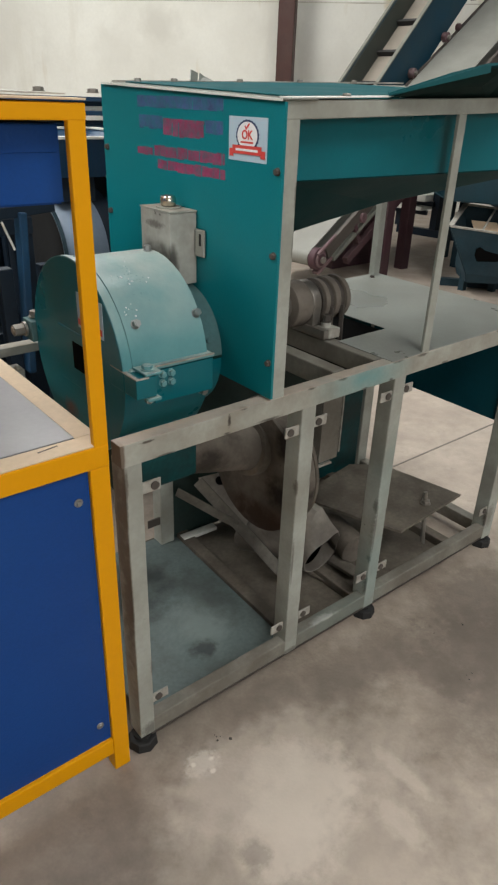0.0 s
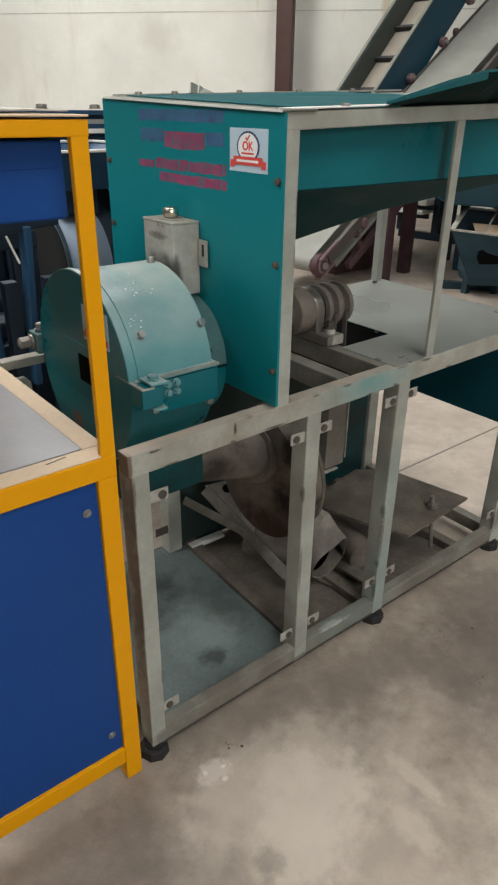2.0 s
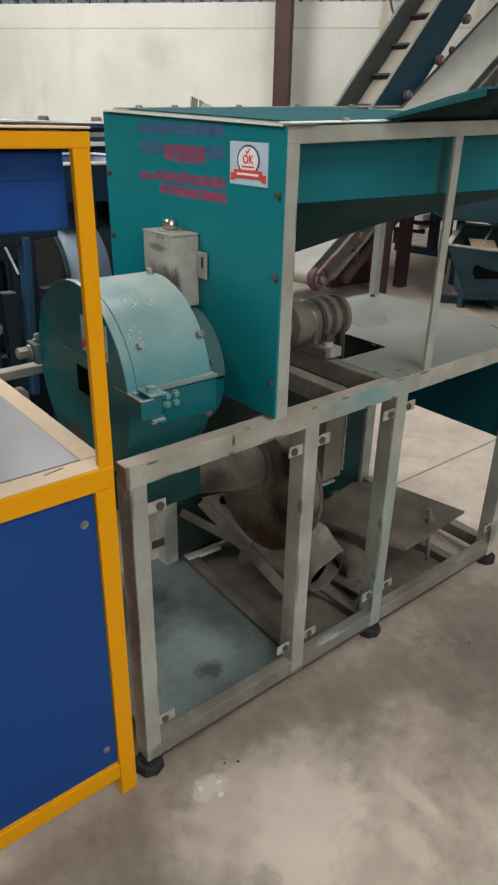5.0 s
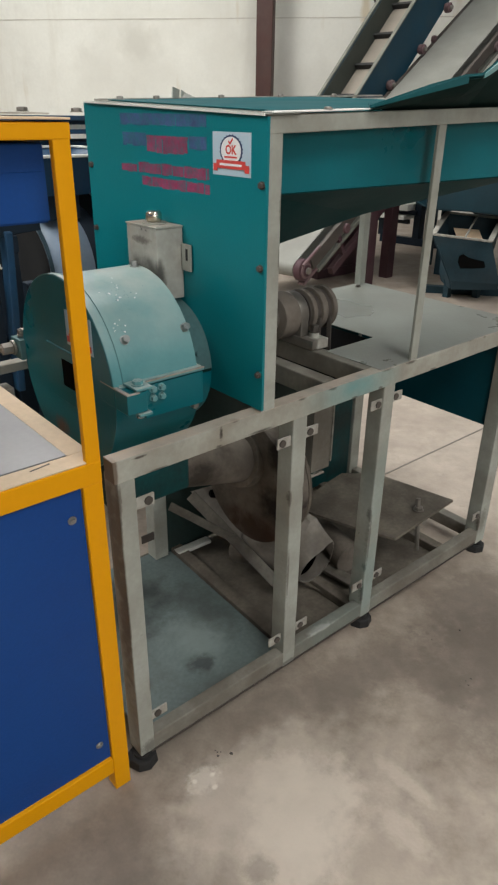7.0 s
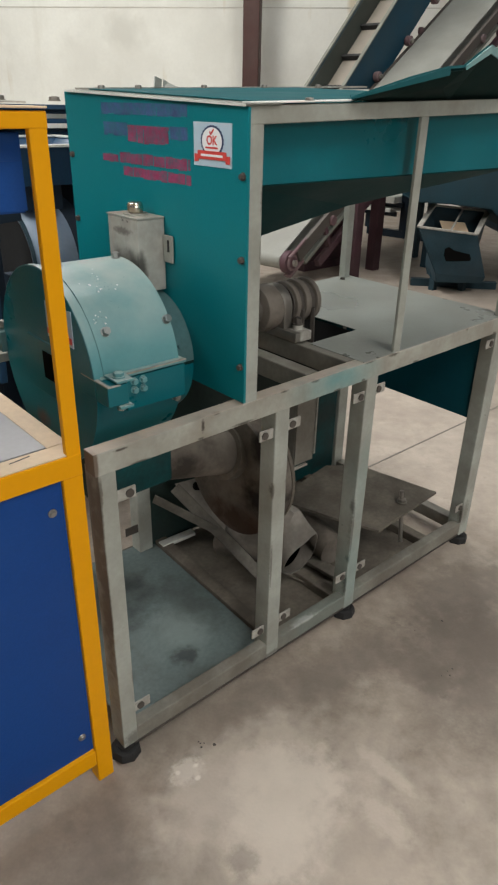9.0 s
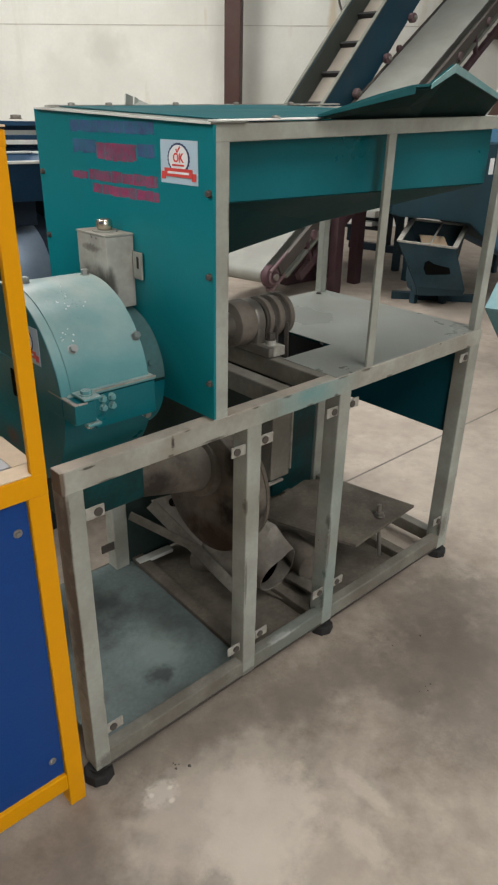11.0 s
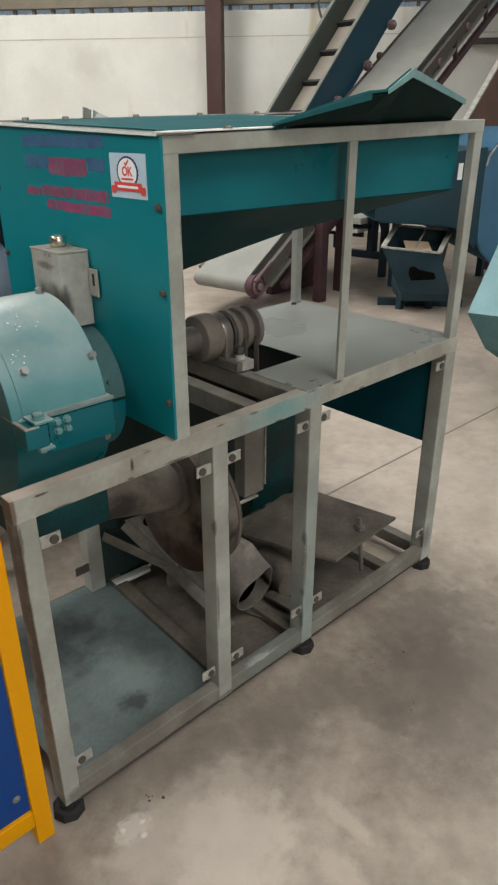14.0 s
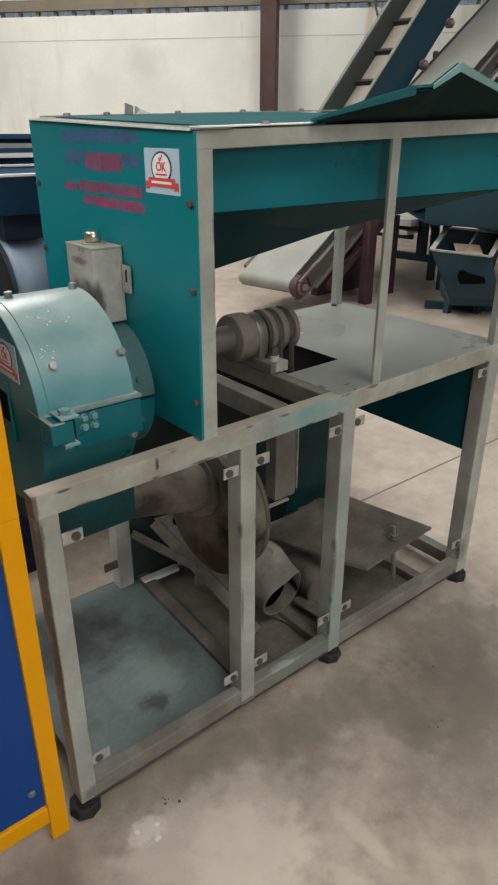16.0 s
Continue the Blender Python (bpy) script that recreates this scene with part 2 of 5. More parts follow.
M_RAIL = mat("dusty_brown_rail_paint", (0.218, 0.21, 0.178), 0.6, var=0.2, scale=10, dirt=(0.12, 0.1, 0.08), dirt_amount=0.7, dirt_scale=9, spec=0.25)
patch(M_RAIL, (0.66, 0.0, 0.06), (0.22, 0.08, 0.08), (0.14, 0.22, 0.205), 0.3, 14, 0.2, 0.5)
patch(M_RAIL, (0.6, 0.0, 0.08), (0.08, 0.03, 0.01), (0.4, 0.41, 0.38), 0.7, 40, 0.3, 0.5)
M_PANEL = mat("teal_panel_enamel", (0.0, 0.162, 0.192), 0.4, var=0.08, scale=4, fine=260, bump=0.06, dirt=(0.01, 0.17, 0.18), dirt_amount=0.3, dirt_scale=3, spec=0.3)
M_DISC = mat("dull_teal_disc", (0.06, 0.135, 0.14), 0.6, var=0.2, dirt=(0.12, 0.165, 0.16), dirt_amount=0.5, spec=0.2)
M_CHROME = mat("bright_cap_metal", (0.62, 0.57, 0.47), 0.22, metal=1.0, var=0.05, bump=0)
M_BOX = mat("smudged_grey_box", (0.4, 0.4, 0.36), 0.45, var=0.12, scale=9, dirt=(0.16, 0.145, 0.125), dirt_amount=0.45, dirt_scale=16, spots=(0.08, 0.075, 0.065), spot_scale=30, spot_level=0.7)
patch(M_BOX, (0.285, 0.3, 1.02), (0.03, 0.09, 0.06), (0.1, 0.096, 0.083), 0.9, 34, 0.1, 0.5)
patch(M_BOX, (0.29, 0.253, 1.02), (0.02, 0.012, 0.06), (0.06, 0.056, 0.05), 0.8, 60, 0.2, 0.5)
patch(M_BOX, (0.285, 0.31, 1.1), (0.03, 0.05, 0.012), (0.1, 0.09, 0.08), 0.8, 120, 0.3, 0.5)
# blue paint taken near black: shade behind the front machines is in the colour
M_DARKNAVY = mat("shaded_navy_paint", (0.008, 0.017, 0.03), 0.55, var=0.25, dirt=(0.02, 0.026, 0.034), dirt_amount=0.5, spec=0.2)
M_TROUGH = mat("dusty_belt_strip", (0.25, 0.22, 0.18), 0.65, var=0.12, dirt=(0.17, 0.15, 0.125), dirt_amount=0.4)
M_INNER = mat("dark_olive_trough_wall", (0.035, 0.043, 0.036), 0.6, var=0.2, dirt=(0.06, 0.06, 0.05), dirt_amount=0.4)
# hopper teal darkened: shade on the sloping belly is in this colour
M_BELLY = mat("shaded_teal_belly", (0.008, 0.042, 0.043), 0.7, var=0.2, scale=4, dirt=(0.004, 0.035, 0.037), dirt_amount=0.7, dirt_scale=4, spec=0.1)
# bluer teal, darkened for the shade under the shelf
M_GUARD = mat("shaded_petrol_enamel", (0.001, 0.055, 0.078), 0.5, var=0.12, scale=6, dirt=(0.004, 0.075, 0.09), dirt_amount=0.4, dirt_scale=8, spots=(0.12, 0.16, 0.16), spot_scale=90, spot_level=0.74, spec=0.25)
# cover paler than the lower casing and paler upwards: dust plus painted top light
M_DRUM = mat("dusty_top_lit_teal", (0.07, 0.243, 0.262), 0.33, var=0.1, dirt=(0.19, 0.35, 0.35), dirt_amount=0.5, dirt_scale=3, spec=0.7, rvar=0.0)
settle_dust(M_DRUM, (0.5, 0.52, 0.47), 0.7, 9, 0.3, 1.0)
M_LIP = mat("worn_pale_teal_edge", (0.09, 0.24, 0.245), 0.45, var=0.2, scale=14, dirt=(0.3, 0.36, 0.34), dirt_amount=0.5, dirt_scale=12)
M_DUCT = mat("pale_dusty_sheet", (0.24, 0.22, 0.185), 0.65, var=0.2, scale=12, dirt=(0.05, 0.042, 0.034), dirt_amount=0.75, dirt_scale=12, spec=0.2)
M_HOOD = mat("grey_folded_sheet", (0.235, 0.215, 0.187), 0.6, var=0.2, scale=12, dirt=(0.07, 0.06, 0.05), dirt_amount=0.7, dirt_scale=9, spec=0.25)
M_BRACE = mat("dusty_dark_angle_iron", (0.15, 0.138, 0.118), 0.65, var=0.3, scale=10, dirt=(0.05, 0.044, 0.036), dirt_amount=0.7, dirt_scale=9, spec=0.25)
# dark green carries the shade under the flap; also the drum's split line
M_LINING = mat("shade_and_split_dark", (0.004, 0.024, 0.022), 0.75, var=0.25, scale=7, dirt=(0.012, 0.02, 0.018), dirt_amount=0.6, dirt_scale=8, spec=0.1)
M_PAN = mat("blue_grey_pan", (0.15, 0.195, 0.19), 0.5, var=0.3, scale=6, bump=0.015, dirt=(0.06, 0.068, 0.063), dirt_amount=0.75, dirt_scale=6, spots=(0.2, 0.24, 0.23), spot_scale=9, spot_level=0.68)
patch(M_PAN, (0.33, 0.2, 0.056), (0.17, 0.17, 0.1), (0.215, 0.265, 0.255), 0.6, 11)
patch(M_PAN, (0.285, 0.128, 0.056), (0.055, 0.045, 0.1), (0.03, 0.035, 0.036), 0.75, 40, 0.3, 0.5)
# dark rear stripe: the shadow at the pan's back painted in
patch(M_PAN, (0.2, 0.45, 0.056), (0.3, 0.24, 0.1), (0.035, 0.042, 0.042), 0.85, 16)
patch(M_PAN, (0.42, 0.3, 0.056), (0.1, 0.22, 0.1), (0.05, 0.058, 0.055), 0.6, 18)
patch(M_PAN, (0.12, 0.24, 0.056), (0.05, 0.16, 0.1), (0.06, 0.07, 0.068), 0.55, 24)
M_RUST = mat("rusty_brown_steel", (0.1, 0.086, 0.071), 0.7, var=0.4, scale=9, dirt=(0.22, 0.19, 0.16), dirt_amount=0.75, dirt_scale=10, spots=(0.075, 0.035, 0.022), spot_scale=9, spot_level=0.66, spec=0.25)
for _c, _s, _k, _a in (((0.52, 0.08, 0.44), (0.1, 0.16, 0.08), (0.014, 0.01, 0.008), 0.95), ((0.52, 0.2, 0.33), (0.1, 0.2, 0.06), (0.05, 0.026, 0.016), 0.9), ((0.5, 0.2, 0.55), (0.05, 0.3, 0.1), (0.1, 0.086, 0.072), 0.7), ((0.53, 0.12, 0.6), (0.1, 0.05, 0.08), (0.016, 0.012, 0.01), 0.9), ((0.33, 0.2, 0.56), (0.1, 0.2, 0.05), (0.02, 0.016, 0.013), 0.8)):
    patch(M_RUST, _c, _s, _k, _a, 22, 0.2, 0.5)
# flat black for openings: their unlit depth is put into the colour
M_PIT = mat("opening_black", (0.006, 0.006, 0.006), 0.9, var=0.2, spec=0.02)
patch(M_RUST, (0.53, 0.13, 0.36), (0.08, 0.12, 0.09), (0.075, 0.036, 0.024), 0.4, 20)
M_STEEL = mat("worn_steel", (0.33, 0.31, 0.28), 0.45, metal=0.7, var=0.15, dirt=(0.12, 0.1, 0.08), dirt_amount=0.6)
M_ZINC = mat("zinc_bolt", (0.36, 0.37, 0.36), 0.34, metal=0.9, var=0.1, bump=0.02)
M_IRON = mat("dark_cast_iron", (0.07, 0.06, 0.052), 0.6, var=0.2)
M_RUBBER = mat("black_rubber", (0.02, 0.02, 0.02), 0.7, var=0.2)
M_YELLOW = mat("yellow_enamel", (0.76, 0.335, 0.0), 0.45, var=0.04, scale=4, bump=0.03, dirt=(0.6, 0.26, 0.005), dirt_amount=0.25, spots=(0.2, 0.1, 0.02), spot_scale=40, spot_level=0.77, spec=0.18)
M_BLUE = mat("blue_enamel", (0.003, 0.05, 0.235), 0.45, var=0.1, scale=4, fine=200, bump=0.06, dirt=(0.01, 0.06, 0.2), dirt_amount=0.25, spec=0.25)
M_BLUEBODY = mat("blue_body_paint", (0.006, 0.045, 0.105), 0.5, var=0.18, dirt=(0.04, 0.06, 0.08), dirt_amount=0.3)
M_SLATE = mat("slate_blue_paint", (0.014, 0.038, 0.052), 0.55, var=0.25, dirt=(0.04, 0.052, 0.058), dirt_amount=0.4, spec=0.25)
M_PALEBLUE = mat("pale_blue_paint", (0.2, 0.27, 0.36), 0.42, var=0.12, dirt=(0.3, 0.33, 0.36), dirt_amount=0.4)
M_CREAM = mat("dusty_cream_edge", (0.66, 0.5, 0.34), 0.6, var=0.1)
M_TABLE = mat("lead_grey_sheet", (0.2, 0.19, 0.2), 0.34, var=0.12, scale=3, bump=0.008, dirt=(0.3, 0.285, 0.28), dirt_amount=0.5, spec=0.5)
M_WHITE = mat("pale_sheet_edge", (0.62, 0.62, 0.58), 0.5, var=0.1)
M_BELT = mat("grey_belt_rubber", (0.215, 0.217, 0.192), 0.6, var=0.1, dirt=(0.165, 0.157, 0.137), dirt_amount=0.5)
M_MAROON = mat("maroon_primer", (0.055, 0.022, 0.03), 0.6, var=0.25, dirt=(0.08, 0.06, 0.055), dirt_amount=0.4)
M_COLUMN = mat("brown_column_paint", (0.052, 0.021, 0.017), 0.55, var=0.15, dirt=(0.08, 0.05, 0.042), dirt_amount=0.4)
M_PINK = mat("faded_red_bracket", (0.11, 0.06, 0.066), 0.6, var=0.3, dirt=(0.2, 0.17, 0.16), dirt_amount=0.5)
M_SEA = mat("light_teal_enamel", (0.3, 0.5, 0.54), 0.35, var=0.1)
M_PURPLE = mat("purple_stencil", (0.05, 0.085, 0.21), 0.6, var=0.3, scale=30, fine=160, dirt=(0.01, 0.12, 0.15), dirt_amount=0.8, dirt_scale=60)
M_RED = mat("crimson_stencil", (0.27, 0.03, 0.1), 0.6, var=0.3, scale=30, fine=160, dirt=(0.03, 0.1, 0.12), dirt_amount=0.75, dirt_scale=60)
M_STICK = mat("sticker_paper", (0.42, 0.54, 0.62), 0.4, var=0.04, bump=0)
M_STICKW = mat("sticker_white", (0.75, 0.76, 0.76), 0.4, var=0.03, bump=0)
M_STICKR = mat("sticker_red", (0.6, 0.07, 0.06), 0.4, var=0.03, bump=0)
M_STICKB = mat("sticker_navy", (0.03, 0.05, 0.12), 0.4, var=0.03, bump=0)
M_WALL = mat("painted_wall", (0.7, 0.7, 0.645), 0.8, var=0.06, scale=0.8, fine=25, bump=0.05, dirt=(0.5, 0.485, 0.43), dirt_amount=0.6, dirt_scale=0.5)
M_FLOOR = mat("concrete_floor", (0.335, 0.28, 0.23), 0.55, var=0.2, scale=26, fine=130, bump=0.08, dirt=(0.205, 0.162, 0.131), dirt_amount=0.6, dirt_scale=5, spots=(0.12, 0.1, 0.085), spot_scale=48, spot_level=0.735)
# pale scuffed patches and dark oil stains on the floor, plus painted light and shadow
_n, _l = M_FLOOR.node_tree.nodes, M_FLOOR.node_tree.links
_pb = _n["Principled BSDF"]
_tc = _n.new("ShaderNodeTexCoord")
for _off, _sc, _lo, _hi, _amt, _col in (((3.1, 7.7, 0), 6.0, 0.42, 0.75, 0.4, (0.5, 0.425, 0.355)), ((9.2, 1.3, 0), 1.1, 0.52, 0.68, 0.5, (0.18, 0.155, 0.13)), ((5.5, 2.2, 0), 12.0, 0.62, 0.7, 0.5, (0.15, 0.13, 0.11))):
    _mp = _n.new("ShaderNodeMapping")
    _mp.inputs["Location"].default_value = _off
    _l.new(_tc.outputs["Object"], _mp.inputs["Vector"])
    _no = _n.new("ShaderNodeTexNoise")
    _no.inputs["Scale"].default_value, _no.inputs["Detail"].default_value, _no.inputs["Roughness"].default_value = _sc, 8, 0.62
    _l.new(_mp.outputs[0], _no.inputs["Vector"])
    _mr = _n.new("ShaderNodeMapRange")
    _mr.inputs["From Min"].default_value, _mr.inputs["From Max"].default_value, _mr.inputs["To Max"].default_value = _lo, _hi, _amt
    _l.new(_no.outputs["Fac"], _mr.inputs["Value"])
    _mx = _n.new("ShaderNodeMix")
    _mx.data_type = "RGBA"
    _mx.inputs[7].default_value = (*_col, 1)
    _l.new(_mr.outputs[0], _mx.inputs[0])
    _l.new(_pb.inputs["Base Color"].links[0].from_socket, _mx.inputs[6])
    _l.new(_mx.outputs[2], _pb.inputs["Base Color"])
PALE, DARK = (0.64, 0.56, 0.475), (0.15, 0.122, 0.1)
for _x, _y, _w, _d, _k, _a, _z in (
        (0.25, -0.3, 0.2, 0.14, PALE, 0.75, 11), (0.14, -0.37, 0.14, 0.14, PALE, 0.7, 13), (0.46, -0.33, 0.2, 0.12, PALE, 0.22, 11), (0.455, -0.4, 0.03, 0.12, PALE, 0.4, 20), (0.24, -0.22, 0.14, 0.09, PALE, 0.6, 14),
        (0.36, -0.48, 0.05, 0.1, PALE, 0.4, 20), (0.1, -0.5, 0.6, 0.35, PALE, 0.33, 7), (0.2, -0.34, 0.2, 0.14, PALE, 0.5, 17), (0.7, -0.75, 0.6, 0.3, PALE, 0.2, 6), (0.2, -0.2, 0.35, 0.16, PALE, 0.4, 9),
        (0.11, -0.115, 0.06, 0.045, (0.66, 0.6, 0.53), 0.7, 40), (0.134, -0.117, 0.012, 0.009, (0.75, 0.7, 0.63), 1.0, 20), (0.117, -0.145, 0.011, 0.009, (0.75, 0.7, 0.63), 1.0, 20), (0.091, -0.106, 0.009, 0.008, (0.7, 0.65, 0.58), 1.0, 20),
        # behind the machine: the brighter light on the floor painted pale
        (2.3, 1.2, 1.6, 1.4, PALE, 0.22, 4), (1.9, 0.2, 0.8, 0.7, PALE, 0.25, 6),
        # dark stains; those at the bench's right front also paint in its shadow
        (0.765, -0.25, 0.1, 0.11, DARK, 0.6, 16), (0.765, -0.33, 0.08, 0.06, DARK, 0.6, 20), (0.95, -0.28, 0.28, 0.2, DARK, 0.7, 9), (1.12, -0.16, 0.34, 0.17, DARK, 0.65, 9), (1.0, -0.45, 0.45, 0.3, DARK, 0.55, 7), (0.62, -0.12, 0.3, 0.1, DARK, 0.5, 10), (-0.3, -0.35, 0.3, 0.3, DARK, 0.4, 6), (0.71, -0.16, 0.15, 0.09, DARK, 0.4, 12), (0.35, -0.05, 0.14, 0.08, DARK, 0.4, 12),
        (0.076, -0.35, 0.045, 0.05, DARK, 0.5, 22), (0.09, -0.47, 0.06, 0.07, DARK, 0.3, 18), (-0.22, -0.12, 0.32, 0.22, DARK, 0.5, 6), (0.12, -0.21, 0.2, 0.14, PALE, 0.35, 10), (1.25, -0.4, 0.5, 0.3, DARK, 0.4, 7)):
    patch(M_FLOOR, (_x, _y, 0), (_w, _d, 1), _k, _a * 0.9, _z * 1.7, 0.28, 0.45)
for _c, _s, _k, _a in (((5.3, 8.3, 2.2), (0.5, 0.5, 0.4), (0.5, 0.49, 0.44), 0.7), ((7.28, 5.95, 2.62), (0.09, 0.09, 0.45), (0.45, 0.35, 0.2), 0.6), ((4.9, 8.8, 1.9), (0.6, 0.6, 0.5), (0.55, 0.54, 0.49), 0.5), ((6.1, 7.4, 1.9), (0.5, 0.5, 0.4), (0.6, 0.59, 0.53), 0.5)):
    patch(M_WALL, _c, _s, _k, _a, 3)
# downward run marks and rust on the wall
_n, _l = M_WALL.node_tree.nodes, M_WALL.node_tree.links
_pb = _n["Principled BSDF"]
_tc = _n.new("ShaderNodeTexCoord")
for _sc, _z, _lo, _hi, _amt, _col in ((1.6, 0.25, 0.55, 0.7, 0.5, (0.5, 0.475, 0.4)), (3.5, 0.5, 0.62, 0.72, 0.45, (0.48, 0.4, 0.27)), (0.9, 0.8, 0.55, 0.68, 0.4, (0.52, 0.51, 0.46))):
    _mp = _n.new("ShaderNodeMapping")
    _mp.inputs["Scale"].default_value = (_sc, _sc, _z)
    _l.new(_tc.outputs["Object"], _mp.inputs["Vector"])
    _no = _n.new("ShaderNodeTexNoise")
    _no.inputs["Scale"].default_value, _no.inputs["Detail"].default_value, _no.inputs["Roughness"].default_value = 1.0, 8, 0.62
    _l.new(_mp.outputs[0], _no.inputs["Vector"])
    _mr = _n.new("ShaderNodeMapRange")
    _mr.inputs["From Min"].default_value, _mr.inputs["From Max"].default_value, _mr.inputs["To Max"].default_value = _lo, _hi, _amt
    _l.new(_no.outputs["Fac"], _mr.inputs["Value"])
    _mx = _n.new("ShaderNodeMix")
    _mx.data_type = "RGBA"
    _mx.inputs[7].default_value = (*_col, 1)
    _l.new(_mr.outputs[0], _mx.inputs[0])
    _l.new(_pb.inputs["Base Color"].links[0].from_socket, _mx.inputs[6])
    _l.new(_mx.outputs[2], _pb.inputs["Base Color"])
M_JOINT = mat("joint_line", (0.22, 0.2, 0.175), 0.9)
M_GIRT = mat("timber_coloured_girt", (0.2, 0.17, 0.12), 0.6, var=0.2, dirt=(0.1, 0.09, 0.08), dirt_amount=0.5, dirt_scale=3)
# roof and unseen walls kept dark so that less light bounces
M_ROOF = mat("roof_sheet", (0.2, 0.2, 0.2), 0.6)
M_SHED = mat("unseen_wall_grey", (0.26, 0.255, 0.24), 0.7, var=0.15, scale=0.7, dirt=(0.16, 0.15, 0.13), dirt_amount=0.5, dirt_scale=0.6)
M_WALLJOINT = mat("wall_joint_line", (0.46, 0.44, 0.385), 0.9)
M_LUG = mat("scuffed_grey_tab", (0.38, 0.37, 0.33), 0.5, var=0.2, scale=40, dirt=(0.17, 0.145, 0.12), dirt_amount=0.6, dirt_scale=30)
M_SHEET = bpy.data.materials.new("translucent_sheet")
M_SHEET.use_nodes = True
_p = M_SHEET.node_tree.nodes["Principled BSDF"]
_p.inputs["Base Color"].default_value = (0.82, 0.84, 0.82, 1)
_p.inputs["Roughness"].default_value = 0.5
_t = M_SHEET.node_tree.nodes.new("ShaderNodeBsdfTranslucent")
_t.inputs[0].default_value = (0.88, 0.88, 0.84, 1)
_m = M_SHEET.node_tree.nodes.new("ShaderNodeMixShader")
_m.inputs[0].default_value = 0.65
M_SHEET.node_tree.links.new(_p.outputs[0], _m.inputs[1])
M_SHEET.node_tree.links.new(_t.outputs[0], _m.inputs[2])
M_SHEET.node_tree.links.new(_m.outputs[0], M_SHEET.node_tree.nodes["Material Output"].inputs[0])


# ---------------------------------------------------------------- mesh helpers
def part(name, bm, material, parent=None, label="", smooth=False):
    me = bpy.data.meshes.new(name)
    bmesh.ops.recalc_face_normals(bm, faces=bm.faces)
    bm.to_mesh(me)
    bm.free()
    me.materials.append(material)
    if smooth:
        for f in me.polygons:
            f.use_smooth = True
        me.set_sharp_from_angle(angle=radians(35))
    ob = new(name, me)
    ob.parent = parent
    if label:
        tagged(ob, label)
    return ob


def thing(name, label, category, group="", at=(0, 0, 0), turn=0):
    ob = new(name)
    ob.empty_display_size = 0.1
    ob.matrix_basis = pose(*at, 0, 0, turn)
    return tagged(ob, label, category, group)


def box(x0, x1, y0, y1, z0, z1, b=0.003, bm=None):
    bm = bm or bmesh.new()
    m = Matrix.Translation(((x0 + x1) / 2, (y0 + y1) / 2, (z0 + z1) / 2)) @ Matrix.Diagonal((abs(x1 - x0), abs(y1 - y0), abs(z1 - z0), 1))
    g = bmesh.ops.create_cube(bm, size=1, matrix=m)
    if b:
        edges = list({e for v in g["verts"] for e in v.link_edges})
        bmesh.ops.bevel(bm, geom=edges, offset=b, segments=2, affect="EDGES", profile=0.5)
    return bm


def bar(p, q, w, h, b=0.002, bm=None, up=(0, 0, 1)):
    """A straight bar of section w (sideways) by h from p to q."""
    bm = bm or bmesh.new()
    p, q = Vector(p), Vector(q)
    d = (q - p).normalized()
    s = d.cross(Vector(up))
    s = s.normalized() if s.length > 1e-4 else Vector((1, 0, 0))
    u = s.cross(d)
    rot = Matrix((s, d, u)).transposed().to_4x4()
    m = Matrix.Translation((p + q) / 2) @ rot @ Matrix.Diagonal((w, (q - p).length, h, 1))
    g = bmesh.ops.create_cube(bm, size=1, matrix=m)
    if b:
        edges = list({e for v in g["verts"] for e in v.link_edges})
        bmesh.ops.bevel(bm, geom=edges, offset=b, segments=2, affect="EDGES", profile=0.5)
    return bm


def rod(p, q, r, seg=24, r2=None, bm=None, b=0.0, caps=True):
    bm = bm or bmesh.new()
    p, q = Vector(p), Vector(q)
    rot = (q - p).to_track_quat("Z", "Y").to_matrix().to_4x4()
    g = bmesh.ops.create_cone(bm, cap_ends=caps, segments=seg, radius1=r, radius2=r if r2 is None else r2, depth=(q - p).length, matrix=Matrix.Translation((p + q) / 2) @ rot)
    if b:
        edges = [e for e in {e for v in g["verts"] for e in v.link_edges} if len(e.link_faces) == 2 and any(len(f.verts) > 4 for f in e.link_faces)]
        bmesh.ops.bevel(bm, geom=edges, offset=b, segments=2, affect="EDGES", profile=0.5)
    return bm


def sheet(pts, thick, bm=None):
    """A flat or folded polygon sheet given a thickness downwards along its normal."""
    bm = bm or bmesh.new()
    vs = [bm.verts.new(p) for p in pts]
    f = bm.faces.new(vs)
    f.normal_update()
    n = f.normal.copy()
    r = bmesh.ops.extrude_face_region(bm, geom=[f])
    bmesh.ops.translate(bm, verts=[v for v in r["geom"] if isinstance(v, bmesh.types.BMVert)], vec=-n * thick)
    return bm


def strip(sections, thick):
    """A sheet lofted through rows of points, solid by its thickness."""
    bm = bmesh.new()
    rows = [[bm.verts.new(p) for p in s] for s in sections]
    faces = []
    for a, c in zip(rows, rows[1:]):
        for i in range(len(a) - 1):
            faces.append(bm.faces.new((a[i], a[i + 1], c[i + 1], c[i])))
    bm.normal_update()
    bmesh.ops.solidify(bm, geom=faces, thickness=thick)
    return bm


def hexbolt(name, p, axis, r, h, parent, material=None, label=""):
    p, a = Vector(p), Vector(axis).normalized()
    bm = rod(p, p + a * h * 0.2, r * 1.2, 18)
    rod(p + a * h * 0.2, p + a * h, r, 6, bm=bm, b=0.0006)
    rod(p + a * h, p + a * (h * 1.08), r * 0.6, 12, bm=bm)
    return part(name, bm, material or M_ZINC, parent, label)


